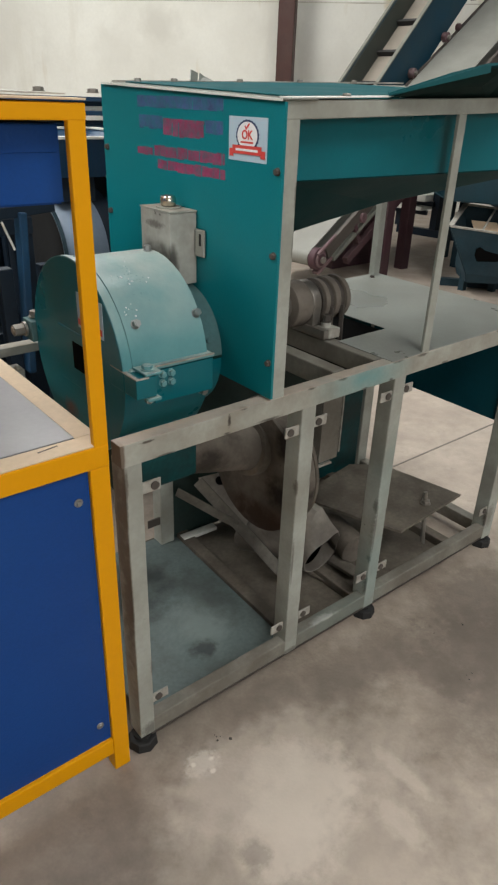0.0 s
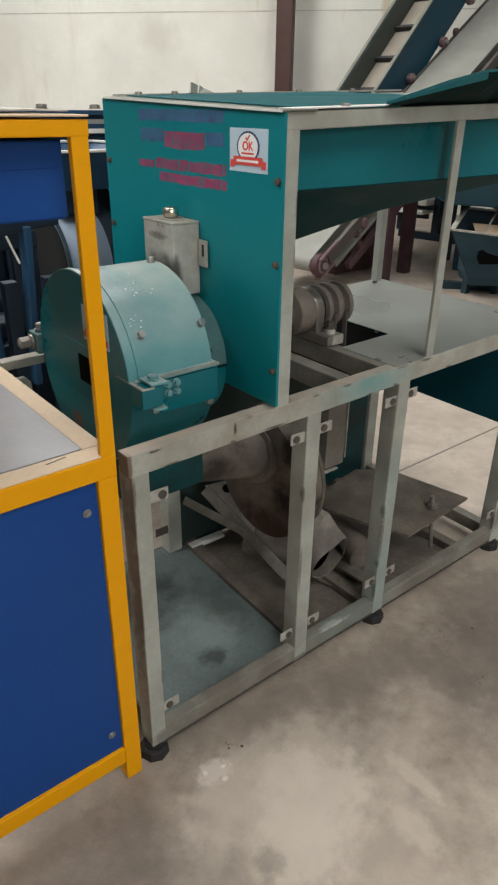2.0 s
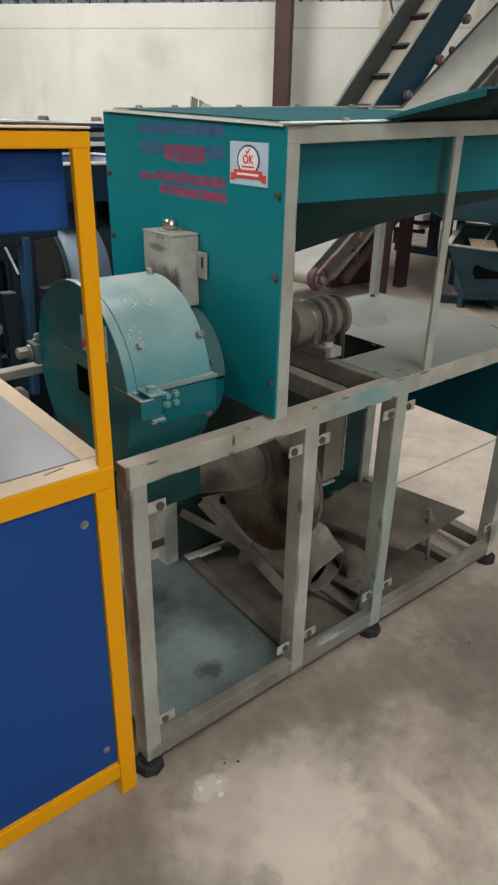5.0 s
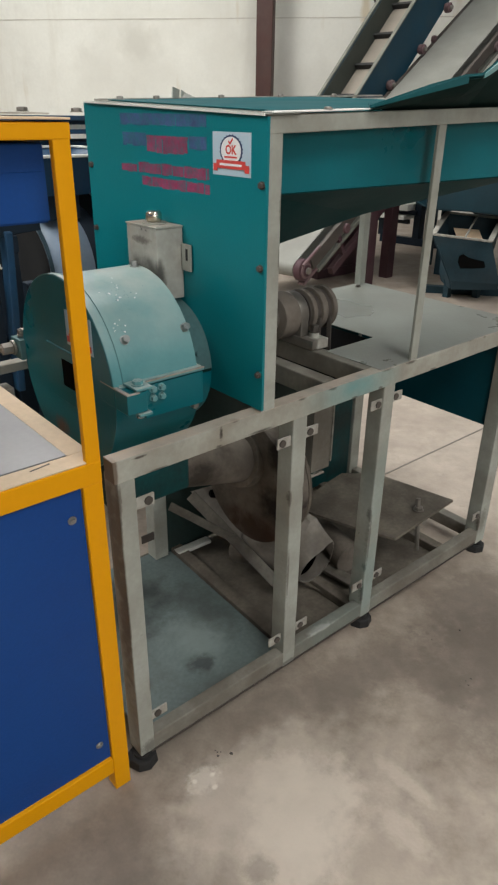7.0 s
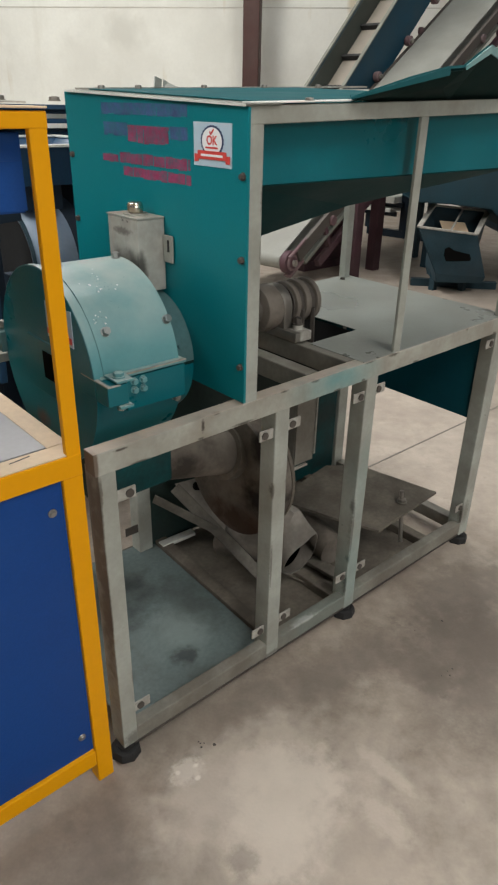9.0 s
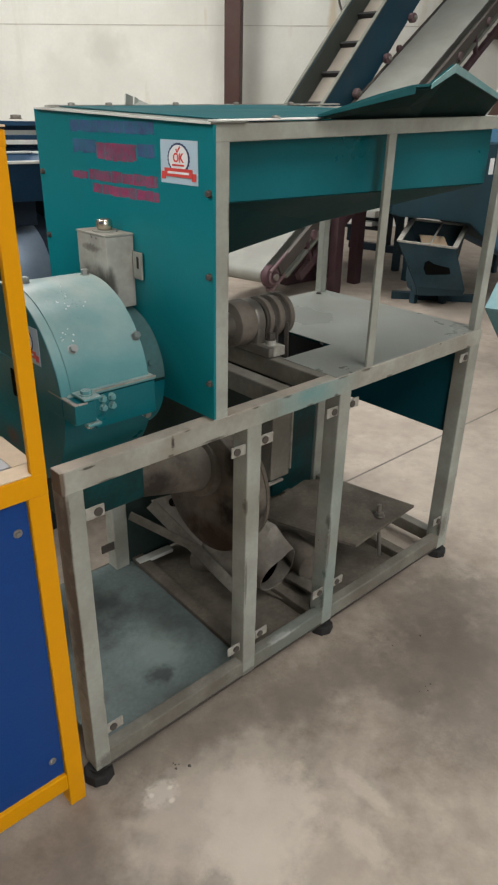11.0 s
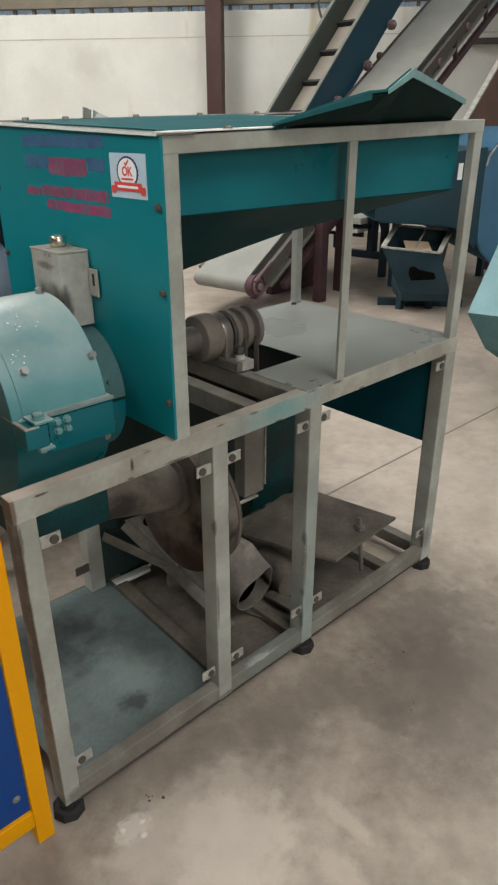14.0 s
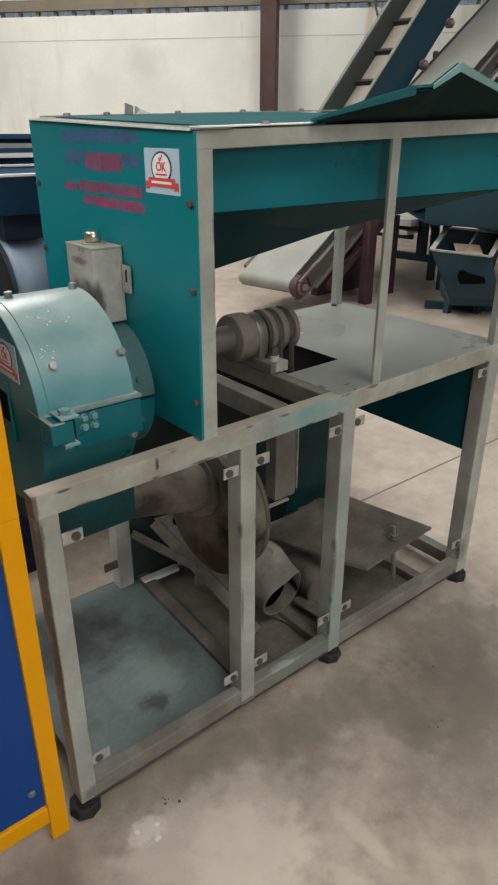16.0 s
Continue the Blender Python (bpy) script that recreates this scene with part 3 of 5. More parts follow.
def lug(p, parent, side=1, grey=None):
    """A small tab with a nut hole, welded behind the frame."""
    x, y, z = p
    bm = box(x - 0.02, x + 0.02, y, y + 0.004, z - 0.0125, z + 0.0125, 0.001)
    ob = part("lug", bm, grey or M_LUG, parent, "pale welded fixing tab")
    part("nut", rod((x + 0.006 * side, y - 0.003, z), (x + 0.006 * side, y, z), 0.009, 14), M_IRON, ob)
    return ob


# ---------------------------------------------------------------- the hall
def hall_box(name, x0, x1, y0, y1, z0, z1, material, label, cat, b=0.0):
    ob = part(name, box(x0, x1, y0, y1, z0, z1, b), material, None)
    ob.matrix_basis = HALL
    return tagged(ob, label, cat, kind="structure")


floor = hall_box("floor", -16, 16, -12, WALL_Y + 0.3, -0.2, 0, M_FLOOR, "worn stained grey-brown concrete workshop floor", "floor")
hall_box("wall_north", -16, 16, WALL_Y, WALL_Y + 0.25, 0, 2.78, M_WALL, "cream painted wall with smudges", "wall")
# unseen walls, added to close the hall and hold back stray light
hall_box("wall_south", -16, EAST, SOUTH - 0.2, SOUTH, 0, STRIP0, M_SHED, "unseen dark grey wall under the added light strip", "wall")
hall_box("wall_south", -16, EAST, SOUTH - 0.2, SOUTH, STRIP1, HALL_H, M_SHED, "unseen dark grey wall over the added light strip", "wall")
hall_box("wall_south", -16, 4.5, SOUTH - 0.2, SOUTH, STRIP0, STRIP1, M_SHED, "unseen dark grey wall beside the added light strip", "wall")
hall_box("wall_east", EAST, EAST + 0.2, SOUTH, WALL_Y, 0, HALL_H, M_SHED, "unseen dark grey wall that limits bounced light", "wall")
hall_box("wall_west", -16.2, -16, -12, WALL_Y, 0, HALL_H, M_SHED, "unseen dark grey wall that limits bounced light", "wall")
# girt, upper translucent cladding and roof
hall_box("girt", -16, 16, WALL_Y - 0.06, WALL_Y + 0.05, 2.84, 2.97, M_GIRT, "weathered brown steel girt along the wall", "beam")
girt = bpy.data.objects["girt"]
spacer = bpy.data.meshes.new("spacer")
bm = box(-0.022, 0.022, -0.03, 0.03, -0.03, 0.03, 0)
bm.to_mesh(spacer)
bm.free()
spacer.materials.append(M_GIRT)
for k in range(52):
    ob = new("spacer", spacer)
    ob.parent = girt
    ob.matrix_basis = pose(-8 + k * 0.27, WALL_Y + 0.03, 2.81)
cl = bmesh.new()
step, rows = 0.27, []
for i in range(int(32 / step)):
    x = -16 + i * step
    for dx, dy in ((0.0, 0.0), (0.02, 0.05), (0.05, 0.05), (0.07, 0.0)):
        rows.append((x + dx, WALL_Y + 0.1 + dy))
vs = [(cl.verts.new((x, y, 2.74)), cl.verts.new((x, y, HALL_H))) for x, y in rows]
for a, c in zip(vs, vs[1:]):
    cl.faces.new((a[0], c[0], c[1], a[1]))
clad = part("cladding", cl, M_SHEET)
clad.matrix_basis = HALL
clad.visible_shadow = False
tagged(clad, "translucent ribbed cladding sheets above the wall", "cladding", kind="structure")
# roof with open skylight strips
rb = bmesh.new()
xs = sorted({-16.2, 16.2} | {sx + d for sx, sy, _w in SKYLIGHTS for d in (-0.6, 0.6)})
def roofed(xm, ym):
    return not any(abs(xm - sx) < 0.6 and abs(ym - sy) < 2.1 for sx, sy, _w in SKYLIGHTS)
ys = [-12, -4.7, -0.5, 2.4, 6.6, WALL_Y + 0.3]
for a, c in zip(xs, xs[1:]):
    for d, e in zip(ys, ys[1:]):
        if roofed((a + c) / 2, (d + e) / 2):
            box(a, c, d, e, HALL_H, HALL_H + 0.08, 0, rb)
roof = part("ceiling", rb, M_ROOF)
roof.matrix_basis = HALL
tagged(roof, "metal sheet shed roof with skylight strips", "ceiling", kind="structure")
for z in (2.478,):
    hall_box("trim", -16, 16, WALL_Y - 0.004, WALL_Y + 0.01, z, z + 0.012, M_WALLJOINT, "thin dark joint line in the wall paint", "joint")
hall_box("pipe", 2.1, 7.5, WALL_Y - 0.14, WALL_Y - 0.07, 2.34, 2.41, M_IRON, "dark steel pipe along the wall", "pipe", 0.01)
hall_box("column", -1.123 - 0.105, -1.123 + 0.105, WALL_Y - 0.5, WALL_Y - 0.26, 0, HALL_H, M_COLUMN, "brown painted steel roof column", "column", 0.01)
hook = thing("cable_tail", "dark slack cable hanging from the wall girt", "cable")
hook.matrix_basis = HALL
part("cable", strip([[(0.165 + 0.07 * k * k, WALL_Y - 0.09, 2.86 - 0.24 * k), (0.195 + 0.07 * k * k, WALL_Y - 0.09, 2.86 - 0.24 * k)] for k in (0, 0.25, 0.5, 0.75, 1.0)], 0.02), M_IRON, hook)
jt = part("floor_joint", box(-14, 14, 0, 0.007, 0.0, 0.0025, 0), M_JOINT)
jt.matrix_basis = pose(2.0, 0.548, 0, 0, 0, 0)
tagged(jt, "straight saw-cut joint in the concrete", "floor joint", kind="structure")


# ---------------------------------------------------------------- the machines
def bed_frame(t, L, D, Z, F, frame, legs, feet, X0=0.0, drop=0.0, beam=None, R0=None, rail=None, deep=0.046):
    """The lower bench of square tube: legs, top beams, bottom rails. drop: how far the beams hang at their drum end."""
    W, V = 0.037, 0.034
    R0 = F if R0 is None else R0
    def zt(x):
        return Z - 0.05 - drop * (1 - x / L)
    for x in legs:
        if not feet:
            part("front_leg", box(x, x + W, 0.0003, V, F, zt(x) + 0.01, 0.0025), frame, t)
        elif x == legs[0]:
            part("front_leg", bar((x + W / 2, 0.025, F), (x + W / 2 - 0.003, 0.025, zt(x) + 0.012), W, 0.0494, 0.0025, up=(0, 1, 0)), frame, t)
        else:
            part("front_leg", box(x - 0.005, x + (0.046 if x == legs[-1] else W), 0.0003, 0.048, F, zt(x) + 0.012, 0.0025), frame, t)
    for x in (legs[0], legs[1] - 0.02 if feet else legs[1], L - 0.048):
        part("rear_leg", box(x, x + (0.048 if feet else W), D - (0.06 if feet else V), D - (0.012 if feet else 0), F, zt(x), 0.003), frame, t)
    for y, m in ((0, beam or frame), (D - V, frame)):
        a, c = Vector((X0, y + V / 2, zt(X0) + 0.0505 - deep / 2)), Vector((L, y + V / 2, zt(L) + 0.0505 - deep / 2))
        slim = Vector((0, 0, 0.012)) if feet and y else Vector((0, 0, 0))
        part("top_beam", bar(a + slim, c + slim, V + 0.0008, deep - 2 * slim.z, 0.002), m, t)
        rise = 0.009 if feet else 0.0
        if feet and y:
            part("bottom_rail", box(X0 + W, L - W, y + 0.001, y + V - 0.001, 0.03, 0.05, 0.003), M_DUSTY, t)
        else:
            part("bottom_rail", bar((X0 + W, y + V / 2, R0 + 0.0215), (L - W, y + V / 2, R0 + 0.0215 + rise), V - 0.002, 0.043, 0.003), rail or frame, t)
    if feet:
        # added dark bar: draws the contact shadow beneath the rail
        part("rail_shadow_bar", bar((X0 + W, 0.012, R0 - 0.0035), (L - W, 0.012, R0 + rise - 0.0035), 0.022, 0.006, 0.001), M_IRON, t, "dark bar added as the shadow line under the bottom rail")
    for x in ((L - W,) if feet else (X0, L - W)):
        part("end_beam", box(x, x + W, V + 0.001, D - V - 0.001, zt(x), zt(x) + 0.048, 0.003), frame, t)
        part("end_rail", box(x, x + W, 0.051 if feet else V, D - (0.061 if feet else V), R0, R0 + 0.044, 0.003), rail or frame, t)
    if feet:
        for x in (X0 + 0.021, legs[2] + 0.014, L - 0.028):
            for y in (0.016, D - 0.03):
                bm = rod((x, y, 0), (x, y, F - 0.008), 0.036, 8, 0.033, b=0.004)
                rod((x, y, F - 0.009), (x, y, F), 0.02, 16, bm=bm)
                part("rubber_foot", bm, M_RUBBER, t, "black rubber foot")


def hopper(t, x0, x1, y0, y1, zt, zb, paint, shallow, belly=None, deep=1.0):
    """A trough: upright sides, then a sloping belly that runs deeper at the drum end."""
    xa, xb = x0, x1
    mid = (y0 + y1) / 2
    # upright rim
    bm = strip([[(xa, y0, zt(xa, y0)), (xb, y0, zt(xb, y0)), (xb, y1, zt(xb, y1)), (xa, y1, zt(xa, y1)), (xa, y0, zt(xa, y0))],
                [(xa, y0, zb), (xb, y0, zb), (xb, y1, zb), (xa, y1, zb), (xa, y0, zb)]], 0.003)
    part("hopper_rim", bm, paint, t)
    # belly
    xs = xa + (xb - xa) * shallow
    front = [(xa, y0, zb), (xb, y0, zb), (xs, y0 + 0.2, zb - 0.09 * deep), (xa, y0 + 0.2, zb - 0.17 * deep)]
    back = [(xb, y1, zb), (xa, y1, zb), (xa, y1 - 0.2, zb - 0.17 * deep), (xs, y1 - 0.2, zb - 0.09 * deep)]
    end = [(xb, y0, zb), (xb, y1, zb), (xs, y1 - 0.2, zb - 0.09 * deep), (xs, y0 + 0.2, zb - 0.09 * deep)]
    under = [(xa, y0 + 0.2, zb - 0.17 * deep), (xs, y0 + 0.2, zb - 0.09 * deep), (xs, y1 - 0.2, zb - 0.09 * deep), (xa, y1 - 0.2, zb - 0.17 * deep)]
    bm = bmesh.new()
    for q in (front, back, end, under):
        bm.faces.new([bm.verts.new(p) for p in q])
    bmesh.ops.remove_doubles(bm, verts=bm.verts, dist=1e-4)
    bm.normal_update()
    bmesh.ops.solidify(bm, geom=list(bm.faces), thickness=0.003)
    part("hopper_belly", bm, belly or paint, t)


def upper_frame(t, xp, xm, L, D, Z, T, frame, W=0.037, H=0.043, V=0.022):
    part("post", box(xp, xp + W, 0.0008, V, Z - 0.01, T - H + 0.01, 0.002), frame, t)
    part("post", box(L - W - 0.001, L - 0.001, 0.0008, V, Z - 0.01, T - H + 0.01, 0.002), frame, t)
    part("mid_post", box(xm, xm + 0.026, 0.003, 0.011, Z, T - H, 0.001), frame, t)
    for x in (xp, L - W):
        part("rear_post", box(x, x + W, D - W, D, Z, T - H, 0.003), frame, t)
    for y in (0, D - W):
        part("top_rail", box(xp, L, y, y + W, T - H, T, 0.002), frame, t)
    for x in (xp + 0.001, L - W - 0.001):
        part("top_rail", box(x, x + W, W, D - W, T - H + 0.001, T - 0.001, 0.002), frame, t)


# --- the teal pulveriser
L, D, Z, F = 1.387, 0.64, 0.795, 0.033
BENCH = 1.395
mill = thing("pulveriser_machine", "teal pulveriser on a scuffed grey square-tube frame", "machine", "workshop machines")
LEGS = (0.021, 0.459, 0.763, BENCH - 0.046)
bed_frame(mill, BENCH, D, 0.8, F, M_GREY, LEGS, True, 0.012, 0.014, M_BEAM, None, M_RAIL)
def top(x, y):
    """The hopper's top leans: it rises along the machine and towards the back."""
    return 1.3385 + 0.0318 * (x - 0.36) + 0.0336 * y


W, H, V = 0.037, 0.03, 0.022
for x in (0.36, L - W - 0.001):
    part("post", box(x, x + W, 0.0008, V, Z - 0.01, top(x, 0) - H + 0.008, 0.002), M_GREY, mill)
    part("rear_post", box(x + 0.005, x + W - 0.005, D - 0.027, D, Z, top(x, D) - H, 0.003), M_GREY, mill)
part("mid_post", box(0.853, 0.879, 0.003, 0.011, Z, top(0.866, 0) - H + 0.003, 0.001), M_GREY, mill)
for y in (W / 2, D - W / 2):
    part("top_rail", bar((0.36, y, top(0.36, y) - H / 2), (L, y, top(L, y) - H / 2), W, H), M_GREY, mill)
for x in (0.36 + W / 2 + 0.001, L - W / 2 - 0.001):
    part("top_rail", bar((x, W, top(x, W) - H / 2 - 0.001), (x, D - W, top(x, D - W) - H / 2 - 0.001), W, H - 0.002), M_GREY, mill)

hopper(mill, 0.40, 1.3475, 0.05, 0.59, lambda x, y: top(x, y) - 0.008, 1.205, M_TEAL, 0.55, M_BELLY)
# side panel with bolts, stencil bars and inspection sticker
panel = part("side_panel", sheet([(0.352, -0.008, Z + 0.002), (0.352, 0.641, Z + 0.002), (0.352, 0.641, top(0.352, 0.641) - 0.001), (0.352, -0.008, top(0.352, -0.008) - 0.001)][::-1], 0.006), M_PANEL, mill)
for z in (1.227, 1.082, 0.872):
    for y in (0.003, 0.624):
        hexbolt("bolt", (0.352, y, z), (-1, 0, 0), 0.006, 0.007, panel, M_IRON)
# shelf sheet with the belt notch
def bed_top(x):
    return 0.8016 - 0.014 * (1 - x / L)
bm = sheet([(x, y, bed_top(x)) for x, y in ((0.742, 0.002), (BENCH - 0.002, 0.002), (BENCH - 0.002, 0.638), (0.925, 0.638), (0.925, 0.185), (0.742, 0.185))], 0.0015)
shelf = part("shelf_sheet", bm, M_PLATE, mill, "grey sheet steel shelf with a belt notch")
def rect(z, e=0.0):
    return [(0.7605 + e, 0.187 + e, z), (0.93 - e, 0.187 + e, z), (0.93 - e, 0.594 - e, z), (0.7605 + e, 0.594 - e, z), (0.7605 + e, 0.187 + e, z)]
part("belt_well", strip([rect(0.786), rect(0.685), rect(0.684, 0.08)], 0.002), M_RUBBER, mill, "black belt guard under the notch")
hexbolt("bolt", (1.33, 0.6, 0.8015), (0, 0, 1), 0.008, 0.006, shelf, M_IRON)
for x in (0.577, 0.716):
    part("cross_beam", box(x, x + 0.04, 0.036, D - 0.036, Z - 0.05, Z - 0.0015, 0.003), M_RAIL, mill)
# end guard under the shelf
part("end_guard", box(1.35, 1.354, 0.042, 0.598, 0.46, 0.744, 0.001), M_GUARD, mill, "petrol blue end guard with the shelf shade in its colour")
for x, z, s in ((0.077, 0.682, 1), (0.433, 0.695, -1), (0.517, 0.7, -1), (0.739, 0.704, 1), (0.818, 0.709, -1), (0.079, 0.132, -1), (0.427, 0.136, 1), (0.521, 0.14, -1), (0.738, 0.153, 1), (0.823, 0.156, -1), (1.325, 0.722, 1), (1.325, 0.15, 1)):
    lug((x, 0.005, z), mill, s)

# drum housing
CY, CZ = 0.305, 0.848
def half_shell(x0, x1, r, a0, a1, cy, cz, n=40):
    """A sector of a cylinder lying along x, from angle a0 to a1, closed as a solid."""
    bm = bmesh.new()
    ring = [(cy - r * math.cos(a0 + (a1 - a0) * k / n), cz + r * math.sin(a0 + (a1 - a0) * k / n)) for k in range(n + 1)]
    A = [bm.verts.new((x0, y, z)) for y, z in ring]
    B = [bm.verts.new((x1, y, z)) for y, z in ring]
    for k in range(n):
        bm.faces.new((A[k], A[k + 1], B[k + 1], B[k]))
    bm.faces.new(A)
    bm.faces.new(B[::-1])
    bm.faces.new((A[0], B[0], B[n], A[n]))
    return bm


drum = part("lower_casing", half_shell(0.1, 0.282, 0.197, 0.13 - math.pi - 0.26, 0.13, CY, CZ, 48), M_TEAL, mill, "teal lower half of the mill housing", True)
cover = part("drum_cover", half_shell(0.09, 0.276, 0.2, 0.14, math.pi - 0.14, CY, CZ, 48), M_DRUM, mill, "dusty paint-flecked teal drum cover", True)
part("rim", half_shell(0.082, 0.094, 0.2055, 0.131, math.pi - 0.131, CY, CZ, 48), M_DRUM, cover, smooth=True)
part("end_face", half_shell(0.0808, 0.0819, 0.203, 0.131, math.pi - 0.131, CY, CZ, 48), M_TEAL, cover, "teal end face")
part("rim_ridge", half_shell(0.104, 0.108, 0.2025, 0.14, math.pi - 0.14, CY, CZ, 48), M_DRUM, cover, smooth=True)
part("rim", half_shell(0.082, 0.096, 0.2055, 0.13 - math.pi - 0.26, 0.13, CY, CZ, 48), M_TEAL, drum, smooth=True)
part("lower_box", box(0.104, 0.3, CY - 0.128, CY + 0.128, 0.553, CZ - 0.15, 0.008), M_SHADETEAL, drum, "grimy teal outlet box with shade in its colour")
NY, NZ = CY - 0.008, CZ - 0.012
part("rear_neck", half_shell(0.277, 0.3515, 0.14, 0.06, math.pi - 0.06, NY, NZ, 48), M_DISC, cover, "dull dusty neck of the housing", True)
part("rear_neck", half_shell(0.283, 0.3515, 0.138, 0.05 - math.pi, 0.05, NY, NZ, 48), M_TEAL, drum, smooth=True)
part("neck_joint", box(0.284, 0.351, NY - 0.141, NY - 0.125, NZ + 0.002, NZ + 0.008, 0.001), M_LINING, drum, "dark split line")
hexbolt("bolt", Vector((0.318, NY, NZ)) + Vector((0, -0.95, 0.31)) * 0.139, Vector((0, -0.95, 0.31)), 0.006, 0.008, cover, M_DISC)
hexbolt("bolt", Vector((0.318, NY, NZ)) + Vector((0, -0.95, -0.31)) * 0.137, Vector((0, -0.95, -0.31)), 0.006, 0.008, drum, M_DISC)
for a, xx in ((0.52, 0.13), (0.52, 0.268), (0.0, 0.13), (0.0, 0.262), (-1.35, 0.268)):
    s = Vector((0, 0.0, 1.0))
    if a == 0.52:
        s = Vector((0, -0.16, 0.1)).normalized()
    if a < 0:
        s = Vector((0, -0.19, -0.05)).normalized()
    hexbolt("bolt", Vector((xx, CY, CZ)) + s * 0.199, s, 0.008, 0.012, cover if a >= 0 else drum)
# split flange and clamp
part("flange", box(0.09, 0.284, CY - 0.213, CY - 0.185, 0.873, 0.88, 0.002), M_DRUM, cover)
part("worn_edge", box(0.145, 0.283, CY - 0.2145, CY - 0.2095, 0.878, 0.8815, 0.001), M_LUG, cover, "bare worn flange edge")
rng = random.Random(11)
for k in range(64):
    fx, fa, sx, sa = ((0.163, 1.06, 0.014, 0.09), (0.128, 0.68, 0.009, 0.06), (0.165, 0.95, 0.03, 0.2))[0 if k < 26 else 1 if k < 46 else 2]
    x, a = rng.gauss(fx, sx), rng.gauss(fa, sa)
    r = rng.choice((0.0006, 0.0008, 0.001, 0.0013, 0.002)) * (0.6 if k > 45 else 1)
    if not (0.2 < a < 1.7 and 0.112 < x < 0.268):
        continue
    nrm = Vector((0, -math.cos(a), math.sin(a)))
    c = Vector((x, CY, CZ)) + nrm * 0.2
    bm = rod(c - nrm * 0.0005, c + nrm * 0.0005, r, 7, r * 0.6)
    for v in bm.verts:
        v.co += (v.co - c) * rng.uniform(-0.25, 0.5)
    part("paint_fleck", bm, M_STICKW if r > 0.001 else M_LIP, cover)
part("flange_plate", box(0.145, 0.284, CY - 0.208, CY - 0.185, 0.8, 0.87, 0.002), M_TEAL, drum)
clamp = part("clamp", box(0.081, 0.124, CY - 0.251, CY - 0.206, 0.838, 0.879, 0.002), M_TEAL, drum, "teal clamp block under the split flange")
part("clamp_ear", box(0.081, 0.088, CY - 0.205, CY - 0.15, 0.838, 0.876, 0.002), M_TEAL, clamp)
part("worn_edge", box(0.0805, 0.0885, CY - 0.252, CY - 0.152, 0.8765, 0.8798, 0.001), M_LUG, clamp, "bare worn top edge")
part("worn_edge", box(0.089, 0.108, CY - 0.2525, CY - 0.2475, 0.8765, 0.8798, 0.001), M_LUG, clamp, "bare worn top edge")
part("clamp_plate", box(0.1, 0.136, CY - 0.253, CY - 0.205, 0.8815, 0.886, 0.001), M_DRUM, clamp)
hexbolt("clamp_bolt", (0.117, CY - 0.23, 0.886), (0, 0, 1), 0.0105, 0.009, clamp, M_DRUM)
part("clamp_tab", box(0.102, 0.13, CY - 0.258, CY - 0.225, 0.832, 0.8375, 0.001), M_DRUM, clamp)
hexbolt("clamp_nut", (0.115, CY - 0.236, 0.832), (0, 0, -1), 0.008, 0.01, clamp)
for dx, dz in ((0.162, 0.86), (0.182, 0.86), (0.162, 0.842), (0.182, 0.842)):
    hexbolt("bolt", (dx, CY - 0.208, dz), (0, -1, 0), 0.0065, 0.009, drum, M_DRUM)
clamp = part("clamp", box(0.07, 0.12, CY + 0.2, CY + 0.25, 0.825, 0.872, 0.002), M_DISC, drum)
hexbolt("clamp_bolt", (0.09, CY + 0.23, 0.875), (0, 0, 1), 0.01, 0.014, clamp, M_STEEL)
hexbolt("clamp_bolt", (0.068, CY + 0.23, 0.85), (-1, 0, 0), 0.014, 0.03, clamp, M_STEEL)
part("feed_mouth", box(0.077, 0.082, 0.235, 0.375, 0.785, 0.905, 0.002), M_TEAL, drum)
part("feed_opening", box(0.0755, 0.077, 0.24, 0.304, 0.826, 0.884, 0), M_PIT, drum, "black plate for the unlit feed opening")

# box on the drum, with its cap screw
bx = part("magnet_box", box(0.285, 0.351, 0.252, 0.366, 0.98, 1.127, 0.0015), M_BOX, mill, "grey sheet metal box with a shiny cap screw")
part("lid", box(0.2835, 0.351, 0.25, 0.368, 1.1275, 1.131, 0.0008), M_GREY, bx)
part("washer_plate", rod((0.318, 0.308, 1.131), (0.318, 0.308, 1.134), 0.026, 24), M_GREY, bx)
part("cap_screw", rod((0.318, 0.308, 1.134), (0.318, 0.308, 1.156), 0.0175, 28, 0.016, b=0.006), M_CHROME, bx, "shiny cap screw", True)
br = part("bracket", box(0.345, 0.3495, 0.218, 0.25, 1.04, 1.095, 0.001), M_GREY, bx)
part("slot", box(0.3442, 0.3452, 0.227, 0.234, 1.062, 1.086, 0.0), M_RUBBER, br)

# shaft, pillow block and pulleys
SY, SZ = 0.305, 0.872
sh = part("shaft", rod((0.36, SY, SZ), (0.86, SY, SZ), 0.034, 36, b=0.003), M_STEEL, mill, "worn steel shaft", True)
pb = bmesh.new()
rod((0.71, SY, SZ), (0.74, SY, SZ), 0.057, 40, bm=pb, b=0.006)
box(0.705, 0.757, SY - 0.105, SY + 0.1, Z + 0.003, Z + 0.028, 0.003, bm=pb)
box(0.71, 0.738, SY - 0.056, SY + 0.056, Z + 0.025, SZ, 0.004, bm=pb)
blk = part("pillow_block", pb, M_STEEL, mill, "grey cast pillow block bearing", True)
part("bearing_cap", rod((0.655, SY, SZ), (0.711, SY, SZ), 0.06, 44, b=0.01), M_RUST, blk, smooth=True)
